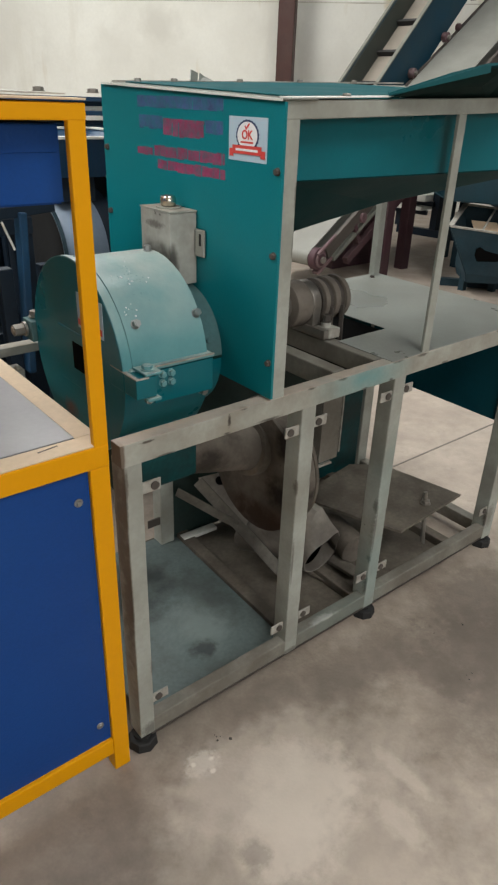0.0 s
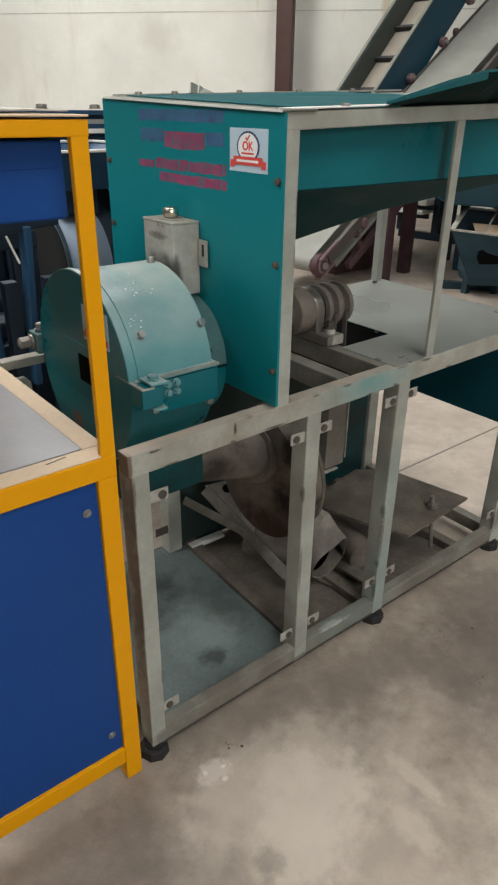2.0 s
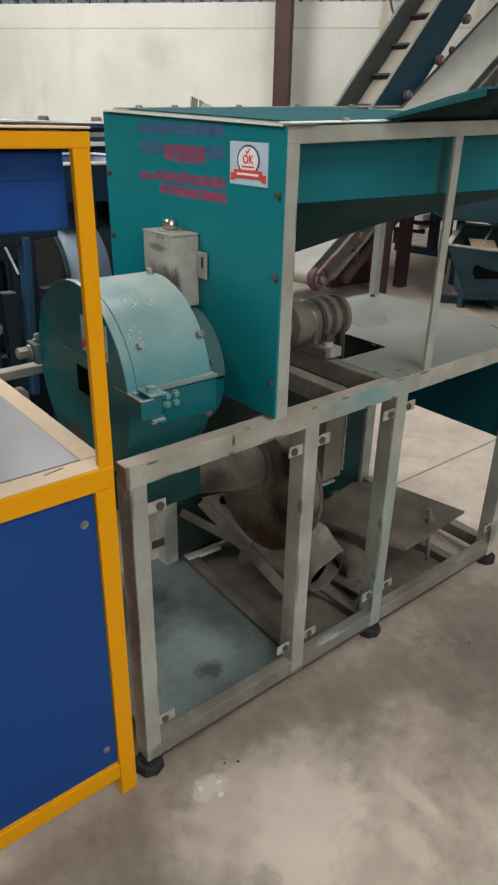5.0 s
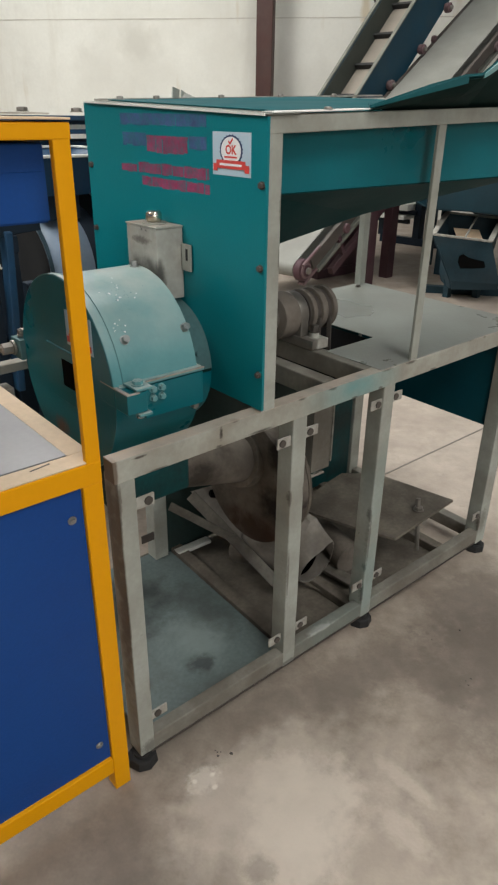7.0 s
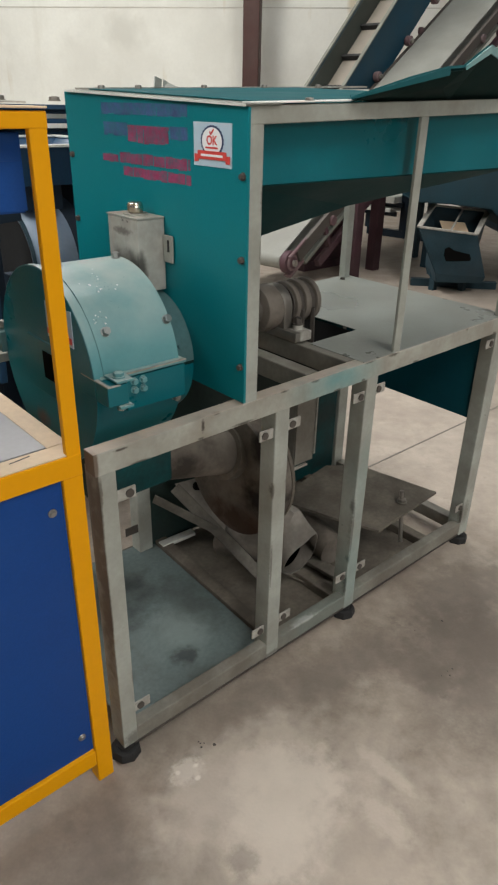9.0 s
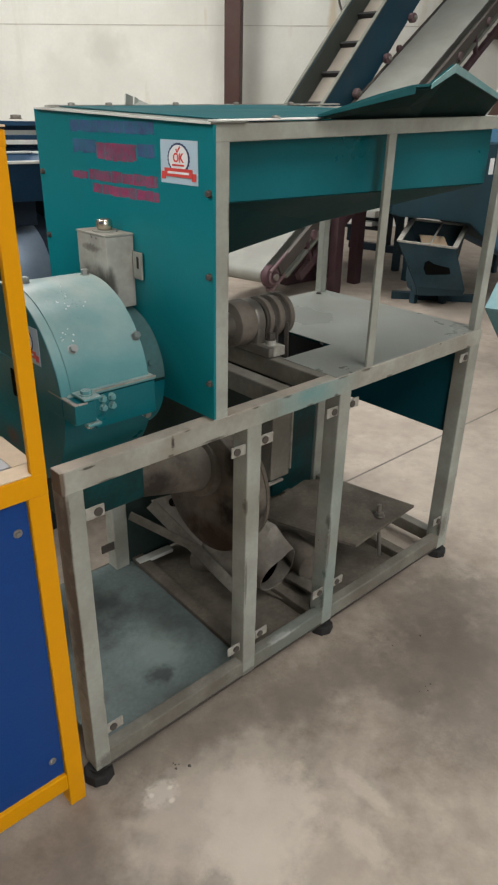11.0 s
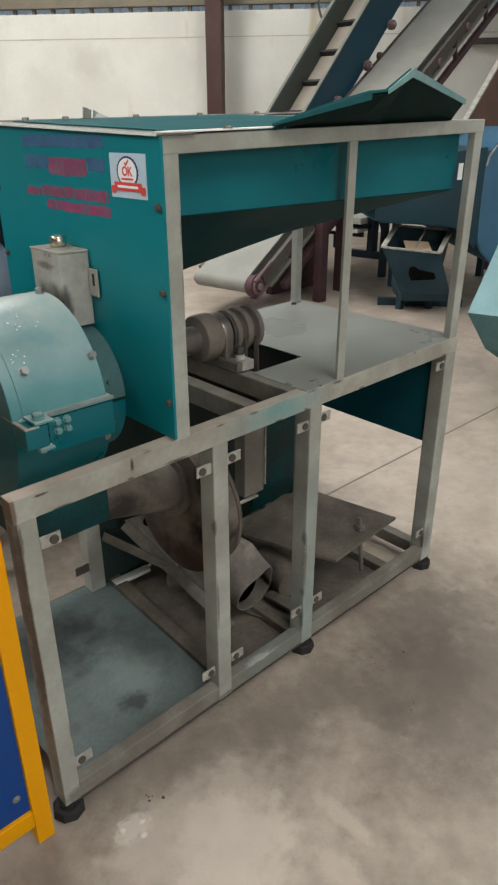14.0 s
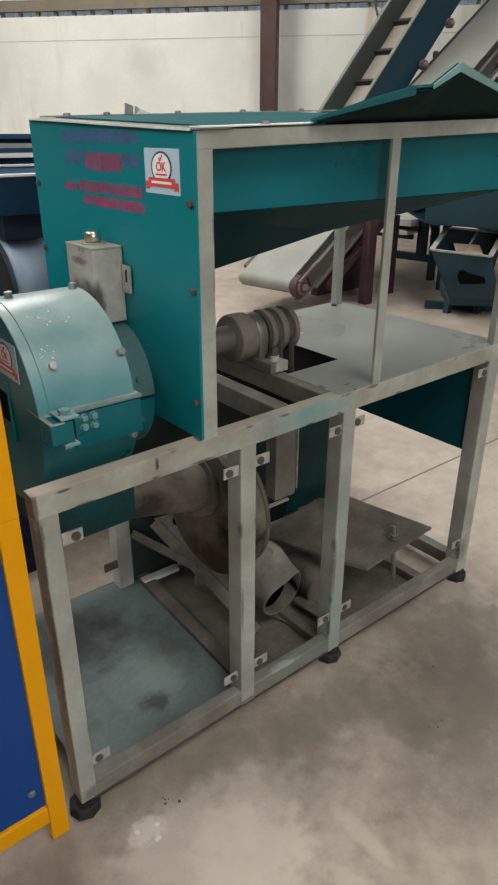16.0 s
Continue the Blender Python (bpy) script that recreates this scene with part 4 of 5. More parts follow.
part("bolt_stem", rod((0.735, SY - 0.08, Z + 0.03), (0.735, SY - 0.08, Z + 0.042), 0.013, 16), M_LUG, blk)
hexbolt("bolt", (0.735, SY - 0.08, Z + 0.042), (0, 0, 1), 0.011, 0.018, blk, M_IRON)
part("mount_pad", box(0.72, 0.76, SY - 0.108, SY - 0.06, Z + 0.004, Z + 0.03, 0.003), M_LUG, blk)
for x, w in ((0.755, 0.016), (0.79, 0.02), (0.83, 0.016)):
    part("pulley_rim", rod((x, SY, SZ), (x + w, SY, SZ), 0.058, 44, b=0.004), M_RUST, sh, "dark grooved pulley rim", True)
part("pulley_core", rod((0.75, SY, SZ), (0.845, SY, SZ), 0.049, 36), M_IRON, sh, smooth=True)
for x in (0.78, 0.82):
    part("drive_belt", bar((x, SY - 0.05, SZ - 0.01), (x + 0.02, SY - 0.04, 0.62), 0.012, 0.01), M_IRON, sh, "dusty rubber drive belt")

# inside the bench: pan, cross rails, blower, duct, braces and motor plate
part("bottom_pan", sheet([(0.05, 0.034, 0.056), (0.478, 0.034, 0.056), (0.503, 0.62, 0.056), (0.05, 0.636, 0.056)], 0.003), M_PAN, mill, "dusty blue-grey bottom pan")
part("cross_rail", bar((0.5, 0.05, 0.052), (0.525, 0.6, 0.052), 0.04, 0.03), M_DUSTY, mill)
# extended below the motor plate as dark ground: dirt and painted shadow together
part("bottom_sheet", sheet([(0.5, 0.036, 0.04), (1.19, 0.036, 0.04), (1.19, 0.604, 0.04), (0.52, 0.604, 0.04)], 0.003), M_DUSTY, mill, "dusty bottom sheet")
for x in (0.74, 1.18):
    part("cross_rail", box(x, x + 0.036, 0.034, 0.606, F, 0.068, 0.003), M_DUSTY, mill)
# near-white colour stands in for the light falling on the stub
part("angle_stub", bar((0.505, 0.562, 0.064), (0.63, 0.556, 0.066), 0.03, 0.012), M_WHITE, mill, "pale angle iron stub")
part("rear_guard", box(0.452, 1.12, 0.592, 0.596, 0.052, 0.745, 0.001), M_SHADEREAR, mill, "rear guard sheet coloured dark for the shade inside the bench")
bl = part("blower_casing", rod((0.53, 0.24, 0.47), (0.59, 0.24, 0.47), 0.172, 56, b=0.008), M_RUST, mill, "rusty round blower casing", True)
part("casing_rim", rod((0.588, 0.245, 0.472), (0.6, 0.245, 0.472), 0.177, 56, b=0.003), M_DUSTY, bl, smooth=True)
part("casing_rim", rod((0.522, 0.24, 0.47), (0.532, 0.24, 0.47), 0.178, 56, b=0.003), M_RUST, bl, smooth=True)
part("inlet_pipe", rod((0.25, 0.25, 0.60), (0.525, 0.245, 0.53), 0.06, 36), M_RUST, bl, smooth=True)
part("pipe_collar", rod((0.50, 0.245, 0.536), (0.525, 0.245, 0.53), 0.075, 36), M_DUSTY, bl, smooth=True)
UP, DOWN = Vector((0.526, 0.503, 0.3)), Vector((0.645, 0.168, 0.056))
brace = part("brace", bar(UP, DOWN, 0.034, 0.006, up=(0, 1, 0.3)), M_BRACE, mill, "dusty angle iron brace")
part("brace_flange", bar(UP + Vector((0.006, 0.004, -0.012)), DOWN + Vector((0.006, 0.004, -0.012)), 0.005, 0.022), M_BRACE, brace)
part("brace", bar((0.466, 0.528, 0.272), UP.lerp(DOWN, 0.42), 0.03, 0.006, up=(0, 1, 0.3)), M_BRACE, mill, "dusty angle iron brace")
part("support_plate", sheet([UP + Vector((0.004, 0.006, 0.008)), (0.634, 0.476, 0.318), (0.7, 0.41, 0.29), (0.69, 0.41, 0.13), UP.lerp(DOWN, 0.5) + Vector((0.01, 0.02, 0.01))], 0.005), M_HOOD, mill, "dusty grey support plate")
hole = UP.lerp(DOWN, 0.09) + Vector((0.045, -0.004, 0.022))
part("support_hole", rod(hole, hole + Vector((0, -0.012, 0.006)), 0.013, 16), M_PIT, mill, "black disc for a bolt hole in the support plate")
part("leg_tab", box(0.395, 0.44, 0.585, 0.589, 0.132, 0.16, 0.001), M_IRON, mill, "dark slotted tab on the rear leg")


def hood(thick):
    """A bent sheet duct: rounded sections with a folded ridge on top, from under the blower to an open mouth."""
    secs = []
    for x, y, z, w, h, ridge, turn in ((0.7, 0.132, 0.168, 0.06, 0.058, 0.45, 0.95), (0.7, 0.15, 0.18, 0.058, 0.078, 0.3, 1.25), (0.7, 0.17, 0.19, 0.058, 0.088, 0.45, 1.55), (0.698, 0.21, 0.196, 0.06, 0.09, 0.4, 1.6), (0.688, 0.29, 0.176, 0.066, 0.09, 0.15, 1.6), (0.655, 0.39, 0.128, 0.07, 0.062, 0.0, 1.6)):
        ring_ = []
        for k in range(26):
            q = math.tau * k / 26
            f = 1 + ridge * max(0.0, math.cos(q - turn)) ** 12
            ring_.append(Vector((x + w * f * math.cos(q), y - 0.015 * math.sin(q) * (y < 0.25), z + h * f * math.sin(q))))
        secs.append(ring_ + ring_[:1])
    bm = strip(secs, thick)
    bmesh.ops.remove_doubles(bm, verts=bm.verts, dist=1e-5)
    return bm


duct = part("outlet_duct", hood(0.003), M_HOOD, mill, "bent grey sheet outlet duct with an open end", True)
bm = bmesh.new()
bm.faces.new([bm.verts.new((0.699 + 0.056 * math.cos(math.tau * k / 22), 0.178, 0.187 + 0.074 * math.sin(math.tau * k / 22))) for k in range(22)])
bmesh.ops.solidify(bm, geom=list(bm.faces), thickness=0.002)
part("duct_throat", bm, M_PIT, duct, "black disc for the unlit throat of the duct")
part("tail_pipe", rod((0.905, 0.3, 0.1), (0.885, 0.16, 0.092), 0.05, 32, b=0.004), M_RUST, mill, "dark rusty pipe stub", True)
part("strap", bar((0.828, 0.205, 0.06), (0.836, 0.097, 0.06), 0.045, 0.012), M_DUCT, mill)
part("strap", bar((0.735, 0.2, 0.05), (0.78, 0.045, 0.05), 0.024, 0.006), M_DUSTY, mill)
mp = part("motor_plate", sheet([(0.835, 0.36, 0.205), (0.905, 0.16, 0.2), (0.952, 0.048, 0.2), (1.272, 0.067, 0.205), (1.215, 0.35, 0.205), (1.12, 0.425, 0.205), (0.985, 0.4, 0.205)], 0.008), M_DUSTY, mill, "loose dusty steel motor plate")
part("adjust_rod", rod((1.13, 0.085, 0.06), (1.13, 0.105, 0.245), 0.007, 12), M_STEEL, mp)
hexbolt("adjust_nut", (1.13, 0.1, 0.206), (0, 0, 1), 0.014, 0.012, mp, M_STEEL)
part("rear_duct", box(1.121, 1.34, 0.585, 0.62, 0.06, 0.74, 0.004), M_SHADETEAL, mill, "grimy teal rear sheet with shade in its colour")
hanger = part("hanger_angle", box(0.728, 0.8, 0.2, 0.207, 0.433, 0.684, 0.002), M_RAIL, mill, "dusty grey angle iron hanging under the belt well")
part("angle_flange", box(0.728, 0.734, 0.2072, 0.24, 0.433, 0.684, 0.001), M_RAIL, hanger)
part("bare_edge", box(0.8005, 0.806, 0.197, 0.212, 0.45, 0.684, 0.001), M_LUG, hanger, "bare pale edge")
part("fixing_tab", box(0.69, 0.77, 0.19, 0.2, 0.426, 0.432, 0.001), M_LUG, hanger, "pale fixing tab")

# lid sheets and rear lip of the hopper
def on_top(x0, x1, y0, y1, lift, thick):
    return sheet([(x, y, top(x, y) + lift) for x, y in ((x0, y0), (x1, y0), (x1, y1), (x0, y1))], thick)
part("cover_sheet", on_top(0.347, 0.43, -0.006, 0.628, 0.003, 0.002), M_OLIVE, mill, "thin grey cover sheet")
part("cover_edge", bar((0.3465, -0.006, top(0.3465, -0.006) + 0.002), (0.3465, 0.628, top(0.3465, 0.628) + 0.002), 0.003, 0.004, 0), M_WHITE, mill, "bare pale sheet edge")
part("lid", on_top(0.4, 1.08, 0.03, 0.612, 0.006, 0.002), M_LID, mill, "teal hopper lid sheet")
part("lid_edge", on_top(0.37, 0.65, -0.004, 0.029, 0.0055, 0.002), M_WHITE, mill, "bare pale lid edge")
part("rear_edge", on_top(0.37, L, 0.613, 0.622, 0.008, 0.004), M_LUG, mill, "pale rear lid edge")
for x in (0.426, 0.527, 0.727, 0.936, 1.15):
    hexbolt("bolt", (x, 0.6, top(x, 0.6) + 0.005), (0, 0, 1), 0.008, 0.008, mill, M_STEEL)
hexbolt("bolt", (0.52, 0.015, top(0.52, 0.015) + 0.005), (0, 0, 1), 0.008, 0.005, mill, M_STEEL)
secs = [[(0.61, -0.008, 1.353), (0.64, 0.02, top(0.64, 0.02) + 0.007), (0.66, 0.04, top(0.66, 0.04) + 0.009)]]
for near, x in (((0.72, -0.06, 1.391), 0.78), ((0.775, -0.10, 1.409), 0.85), ((0.806, -0.115, 1.412), 0.89), ((0.866, -0.125, 1.449), 0.97), ((1.06, -0.07, 1.427), 1.11), ((1.24, -0.02, 1.408), 1.26)):
    foot = Vector((x, 0.022, top(x, 0.022) + 0.004))
    secs.append([near, tuple(Vector(near).lerp(foot, 0.5) + Vector((0, 0.004, -0.004))), tuple(foot)])
flap = part("feed_flap", strip(secs, 0.005), M_LID, mill, "bent teal sheet flap lying open on the hopper")
part("flap_lining", strip([[Vector(p) + Vector((0.002, 0.002, -0.0053)) for p in q] for q in secs], 0.002), M_LINING, flap, "dark underside sheet with the flap shade in its colour")
def lip(a, c, h0, h1, m):
    a, c = Vector(a), Vector(c)
    out = Vector((0, -0.006, 0.004))
    part("flap_lip", sheet([a + out + Vector((0, 0, -h0)), c + out + Vector((0, 0, -h1)), c + out, a + out], 0.003), m, flap)
lip(secs[0][0], secs[2][0], 0.003, 0.015, M_LID)
lip(secs[3][0], secs[4][0], 0.008, 0.015, M_LIP)
lip(secs[4][0], secs[6][0], 0.015, 0.011, M_LIP)

# stencilled lines become plain bars, and the inspection sticker
def stencil(y0, y1, z0, z1, material, rng, head=True):
    bm = bmesh.new()
    y = y1
    while y > y0:
        w = rng.uniform(0.012, 0.026)
        a, b_ = z0 + rng.uniform(0, 0.15) * (z1 - z0), z1 - rng.uniform(0.02, 0.14) * (z1 - z0)
        box(0.35175, 0.352, max(y - w, y0), y, a, b_, 0, bm)
        y -= w + rng.choice((0.0, 0.0, 0.0, 0.003))
    if head:
        box(0.3515, 0.35175, y0, y1, z1 - 0.006, z1, 0, bm)
    return part("lettering_bar", bm, material, panel)


rng = random.Random(4)
stencil(0.165, 0.478, 1.316, 1.339, M_PURPLE, rng)
stencil(0.378, 0.472, 1.275, 1.302, M_PURPLE, rng)
stencil(0.165, 0.222, 1.275, 1.300, M_PURPLE, rng)
stencil(0.225, 0.375, 1.264, 1.298, M_RED, rng)
stencil(0.42, 0.484, 1.222, 1.240, M_RED, rng, False)
stencil(0.158, 0.412, 1.222, 1.246, M_RED, rng, False)
stencil(0.156, 0.40, 1.196, 1.219, M_RED, rng, False)

def disc(r, cy, cz, x, n=32, jag=0.0, wide=1.25):
    bm = bmesh.new()
    bm.faces.new([bm.verts.new((x, cy + r * (1 + (jag if k % 2 else 0)) * math.cos(math.tau * k / n) * wide, cz + r * (1 + (jag if k % 2 else 0)) * math.sin(math.tau * k / n))) for k in range(n)])
    r_ = bmesh.ops.extrude_face_region(bm, geom=list(bm.faces))
    bmesh.ops.translate(bm, verts=[v for v in r_["geom"] if isinstance(v, bmesh.types.BMVert)], vec=(-0.0004, 0, 0))
    return bm


def ok_sticker(x, yc, zc, k, parent):
    """A pale inspection sticker on a face that looks towards -x: ring seal, tick, two letters, ribbon."""
    stk = part("inspection_sticker", box(x, x + 0.001, yc - 0.0555 * k, yc + 0.0555 * k, zc - 0.037 * k, zc + 0.037 * k, 0), M_STICK, parent, "pale blue inspection sticker with a red ribbon seal")
    z = zc + 0.006 * k
    part("seal_ring", disc(0.0255 * k, yc, z, x - 0.0002, 48, 0.07), M_STICKB, stk)
    part("seal_disc", disc(0.023 * k, yc, z, x - 0.0007, 40), M_STICKW, stk)
    def strip_box(y0, y1, z0, z1, d, m, name):
        part(name, box(x - d, x - d + 0.0006, yc + y0 * k, yc + y1 * k, zc + z0 * k, zc + z1 * k, 0), m, stk)
    strip_box(-0.042, 0.042, -0.025, -0.0105, 0.0017, M_STICKR, "ribbon")
    strip_box(-0.052, -0.04, -0.03, -0.017, 0.0013, M_STICKR, "ribbon_tail")
    strip_box(0.04, 0.052, -0.03, -0.017, 0.0013, M_STICKR, "ribbon_tail")
    strip_box(-0.032, 0.032, -0.02, -0.016, 0.002, M_STICKW, "ribbon_bar")
    strip_box(-0.018, 0.018, -0.0065, -0.0035, 0.0018, M_STICKR, "caption_bar")
    xt = x - 0.0015
    tick = bar((xt, yc + 0.006 * k, zc + 0.022 * k), (xt, yc + 0.0025 * k, zc + 0.017 * k), 0.0008, 0.0028 * k, 0)
    bar((xt, yc + 0.0025 * k, zc + 0.017 * k), (xt, yc - 0.006 * k, zc + 0.026 * k), 0.0008, 0.0028 * k, 0, tick)
    part("tick", tick, M_STICKR, stk)
    cu = bpy.data.curves.new("ok_text", "FONT")
    cu.body, cu.size, cu.align_x, cu.extrude, cu.offset = "OK", 0.021 * k, "CENTER", 0.0002, 0.0006 * k
    tmp = new("ok_text", cu)
    bpy.context.view_layer.update()
    me = bpy.data.meshes.new_from_object(tmp)
    bpy.data.objects.remove(tmp)
    me.transform(Matrix(((0, 0, -1, x - 0.0013), (-1, 0, 0, yc), (0, 1, 0, zc + 0.0005 * k), (0, 0, 0, 1))))
    me.materials.append(M_STICKR)
    txt = new("letters", me)
    txt.parent = stk
    return stk


ok_sticker(0.351, 0.0895, 1.274, 1.0, panel)
ok_sticker(0.0795, 0.222, 0.957, 0.96, cover)

part("paper_tag", box(1.326, 1.3475, 0.0235, 0.0245, 1.228, 1.268, 0), M_STICKW, mill, "small white paper tag")

# small grey folded offcut left on the rear lip
off = thing("offcut_bracket", "small grey folded sheet offcut lying on the hopper top", "offcut")
oz = top(0.6, 0.61) + 0.008
bm = strip([[(0.578, 0.605, oz), (0.612, 0.625, oz)], [(0.584, 0.61, oz + 0.024), (0.619, 0.632, oz + 0.018)]], 0.003)
part("upright", bm, M_PLATE, off)
part("slope", strip([[(0.616, 0.622, oz), (0.668, 0.626, oz + 0.001)], [(0.624, 0.632, oz + 0.019), (0.64, 0.636, oz + 0.012)]], 0.003), M_PLATE, off)

# --- the yellow-framed machine in the same row
OX, OY = -1.403, -0.013
ymill = thing("yellow_framed_machine", "yellow tube frame machine with blue panels and hopper", "machine", "workshop machines", (OX, OY, 0))
YT, YB = 1.3275, 0.806
YLEGS = (0.0, 0.458, 0.762, L - 0.037)
bed_frame(ymill, L, D, YB, 0.0, M_YELLOW, YLEGS, False, 0.0, 0.0, None, 0.054, None, 0.041)
upper_frame(ymill, 0.362, 0.85, L + 0.002, D, YB, YT, M_YELLOW, 0.027, 0.022, 0.014)
hopper(ymill, 0.4, 1.361, 0.045, 0.58, lambda x, y: YT - 0.027, 1.196, M_BLUE, 0.99, None, 0.08)
part("hopper_band", box(0.401, 1.3612, 0.0405, 0.044, 1.263, YT - 0.028, 0.001), M_BLUE, ymill, "folded upper band of the blue hopper")
part("shelf_sheet", box(0.7, 1.347, 0.047, 0.585, YB + 0.001, YB + 0.005, 0.001), M_TABLE, ymill, "grey sheet table")
part("table_edge", box(0.7, 1.387, 0.002, 0.046, YB + 0.0006, YB + 0.0036, 0.001), M_CREAM, ymill, "dusty cream table edge")
part("table_edge", box(1.348, 1.387, 0.047, 0.635, YB + 0.0006, YB + 0.0036, 0.001), M_CREAM, ymill, "dusty cream table edge")
part("table_scratch", bar((1.275, 0.031, YB + 0.0038), (1.312, 0.037, YB + 0.0038), 0.003, 0.0006, 0), M_IRON, ymill, "dark gap scratched in the table edge")
for i, (a, c) in enumerate(((0.037, 0.458), (0.495, 0.762), (0.799, L - 0.037))):
    p = part("front_panel", box(a + 0.001, c - 0.001, 0.008, 0.012, 0.1, YB - 0.039, 0.001), M_BLUE, ymill, "blue sheet panel")
    for x in (a + 0.02, c - 0.0235):
        for z in (0.152, 0.706):
            bt = part("bolt", rod((x, 0.008, z), (x, 0.0055, z), 0.0085, 20, 0.008, b=0.001), M_ZINC, p)
            part("bolt_head", rod((x, 0.0056, z), (x, 0.0028, z), 0.0055, 16, 0.004), M_ZINC, bt)
part("cover_sheet", box(0.36, L + 0.0015, -0.004, 0.64, YT + 0.003, YT + 0.006, 0.001), M_CREAM, ymill, "thin sheet cover")
part("cover_sheet", sheet([(0.36, 0.0, YT + 0.016), (1.384, 0.05, YT + 0.011), (1.384, 0.6, YT + 0.015), (0.36, 0.6, YT + 0.024)], 0.002), M_LUG, ymill, "thin warped sheet cover")
for x in (-0.028 - OX, 0.059 - OX, 1.2):
    hexbolt("bolt", (x, 0.12, YT + 0.012), (0, 0, 1), 0.008, 0.006, ymill, M_STEEL)

# --- the blue mill behind
bmill = thing("blue_mill", "dark blue mill with a pale dusty open drum", "machine", "workshop machines", (0.38, 0.98, 0))
d = part("drum_shell", rod((0.05, 0.3, 0.85), (0.205, 0.3, 0.85), 0.185, 56, caps=False), M_PALEBLUE, bmill, "pale blue dusty drum shell", True)
sol = d.modifiers.new("thick", "SOLIDIFY")
sol.thickness = 0.008
part("rim", rod((0.047, 0.3, 0.85), (0.06, 0.3, 0.85), 0.188, 56, caps=False), M_SLATE, d, smooth=True)
# black disc stands in for the darkness inside the drum
part("inner_face", rod((0.07, 0.3, 0.85), (0.08, 0.3, 0.85), 0.178, 56), M_RUBBER, d, "black disc for the unlit open mouth of the drum", True)
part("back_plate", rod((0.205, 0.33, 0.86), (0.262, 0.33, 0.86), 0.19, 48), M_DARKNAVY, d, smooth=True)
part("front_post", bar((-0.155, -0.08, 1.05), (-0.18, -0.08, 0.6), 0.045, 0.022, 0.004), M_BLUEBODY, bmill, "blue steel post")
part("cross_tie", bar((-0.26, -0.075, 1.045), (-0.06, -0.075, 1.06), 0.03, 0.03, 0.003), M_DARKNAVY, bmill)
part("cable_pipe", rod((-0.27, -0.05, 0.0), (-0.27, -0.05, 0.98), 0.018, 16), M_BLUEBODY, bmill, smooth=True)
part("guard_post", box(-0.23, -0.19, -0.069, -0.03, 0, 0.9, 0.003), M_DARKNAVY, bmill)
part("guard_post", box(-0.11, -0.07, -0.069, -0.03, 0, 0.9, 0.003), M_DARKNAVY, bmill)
ringp = part("back_ring", rod((0.30, 0.37, 0.885), (0.312, 0.37, 0.885), 0.222, 56, caps=False), M_PALEBLUE, d, "pale bright guard ring", True)
sol = ringp.modifiers.new("thick", "SOLIDIFY")
sol.thickness = 0.01
part("guard_disc", rod((0.314, 0.37, 0.885), (0.32, 0.37, 0.885), 0.214, 48), M_DARKNAVY, d, smooth=True)
for x, y in ((0.2, 0.3), (0.13, 0.3)):
    hexbolt("bolt", (x, y, 1.05), (0, 0, 1), 0.009, 0.012, d)
# open hopper over the drum with a pale rim
bm = strip([[(0.0, 0.05, 1.22), (0.42, 0.05, 1.22), (0.42, 0.62, 1.22), (0.0, 0.62, 1.22), (0.0, 0.05, 1.22)],
            [(0.04, 0.12, 1.11), (0.2, 0.12, 1.11), (0.2, 0.45, 1.11), (0.04, 0.45, 1.11), (0.04, 0.12, 1.11)]], 0.004)
hp = part("hopper", bm, M_BLUEBODY, bmill)
for p, q in (((0.0, 0.05), (0.42, 0.05)), ((0.42, 0.05), (0.42, 0.62)), ((0.42, 0.62), (0.0, 0.62)), ((0.0, 0.62), (0.0, 0.05))):
    part("rim_edge", bar((*p, 1.222), (*q, 1.222), 0.02, 0.008), M_WHITE, hp, "pale worn rim edge")
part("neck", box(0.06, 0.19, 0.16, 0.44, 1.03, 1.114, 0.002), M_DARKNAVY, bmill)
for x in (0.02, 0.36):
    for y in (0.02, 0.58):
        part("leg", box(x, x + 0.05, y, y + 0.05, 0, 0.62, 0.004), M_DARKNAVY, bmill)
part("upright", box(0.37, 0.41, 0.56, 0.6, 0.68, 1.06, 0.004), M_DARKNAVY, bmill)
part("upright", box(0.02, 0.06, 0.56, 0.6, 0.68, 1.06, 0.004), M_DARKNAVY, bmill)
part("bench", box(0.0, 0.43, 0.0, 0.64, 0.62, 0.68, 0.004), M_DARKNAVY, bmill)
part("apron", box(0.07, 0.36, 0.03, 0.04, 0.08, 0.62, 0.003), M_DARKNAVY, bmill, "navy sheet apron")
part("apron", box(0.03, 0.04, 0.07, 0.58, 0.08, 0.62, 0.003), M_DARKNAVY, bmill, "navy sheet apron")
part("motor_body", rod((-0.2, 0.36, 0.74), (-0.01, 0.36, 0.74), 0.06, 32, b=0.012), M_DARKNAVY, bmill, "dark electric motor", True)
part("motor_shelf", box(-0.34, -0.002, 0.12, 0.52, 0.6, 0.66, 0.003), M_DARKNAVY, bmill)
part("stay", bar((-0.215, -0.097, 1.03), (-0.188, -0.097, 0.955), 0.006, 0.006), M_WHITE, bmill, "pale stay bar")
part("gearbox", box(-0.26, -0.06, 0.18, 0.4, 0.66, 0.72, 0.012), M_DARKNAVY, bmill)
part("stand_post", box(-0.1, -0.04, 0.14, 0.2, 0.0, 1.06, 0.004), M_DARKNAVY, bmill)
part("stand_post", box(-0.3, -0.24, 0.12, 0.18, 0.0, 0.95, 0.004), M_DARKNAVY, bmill)
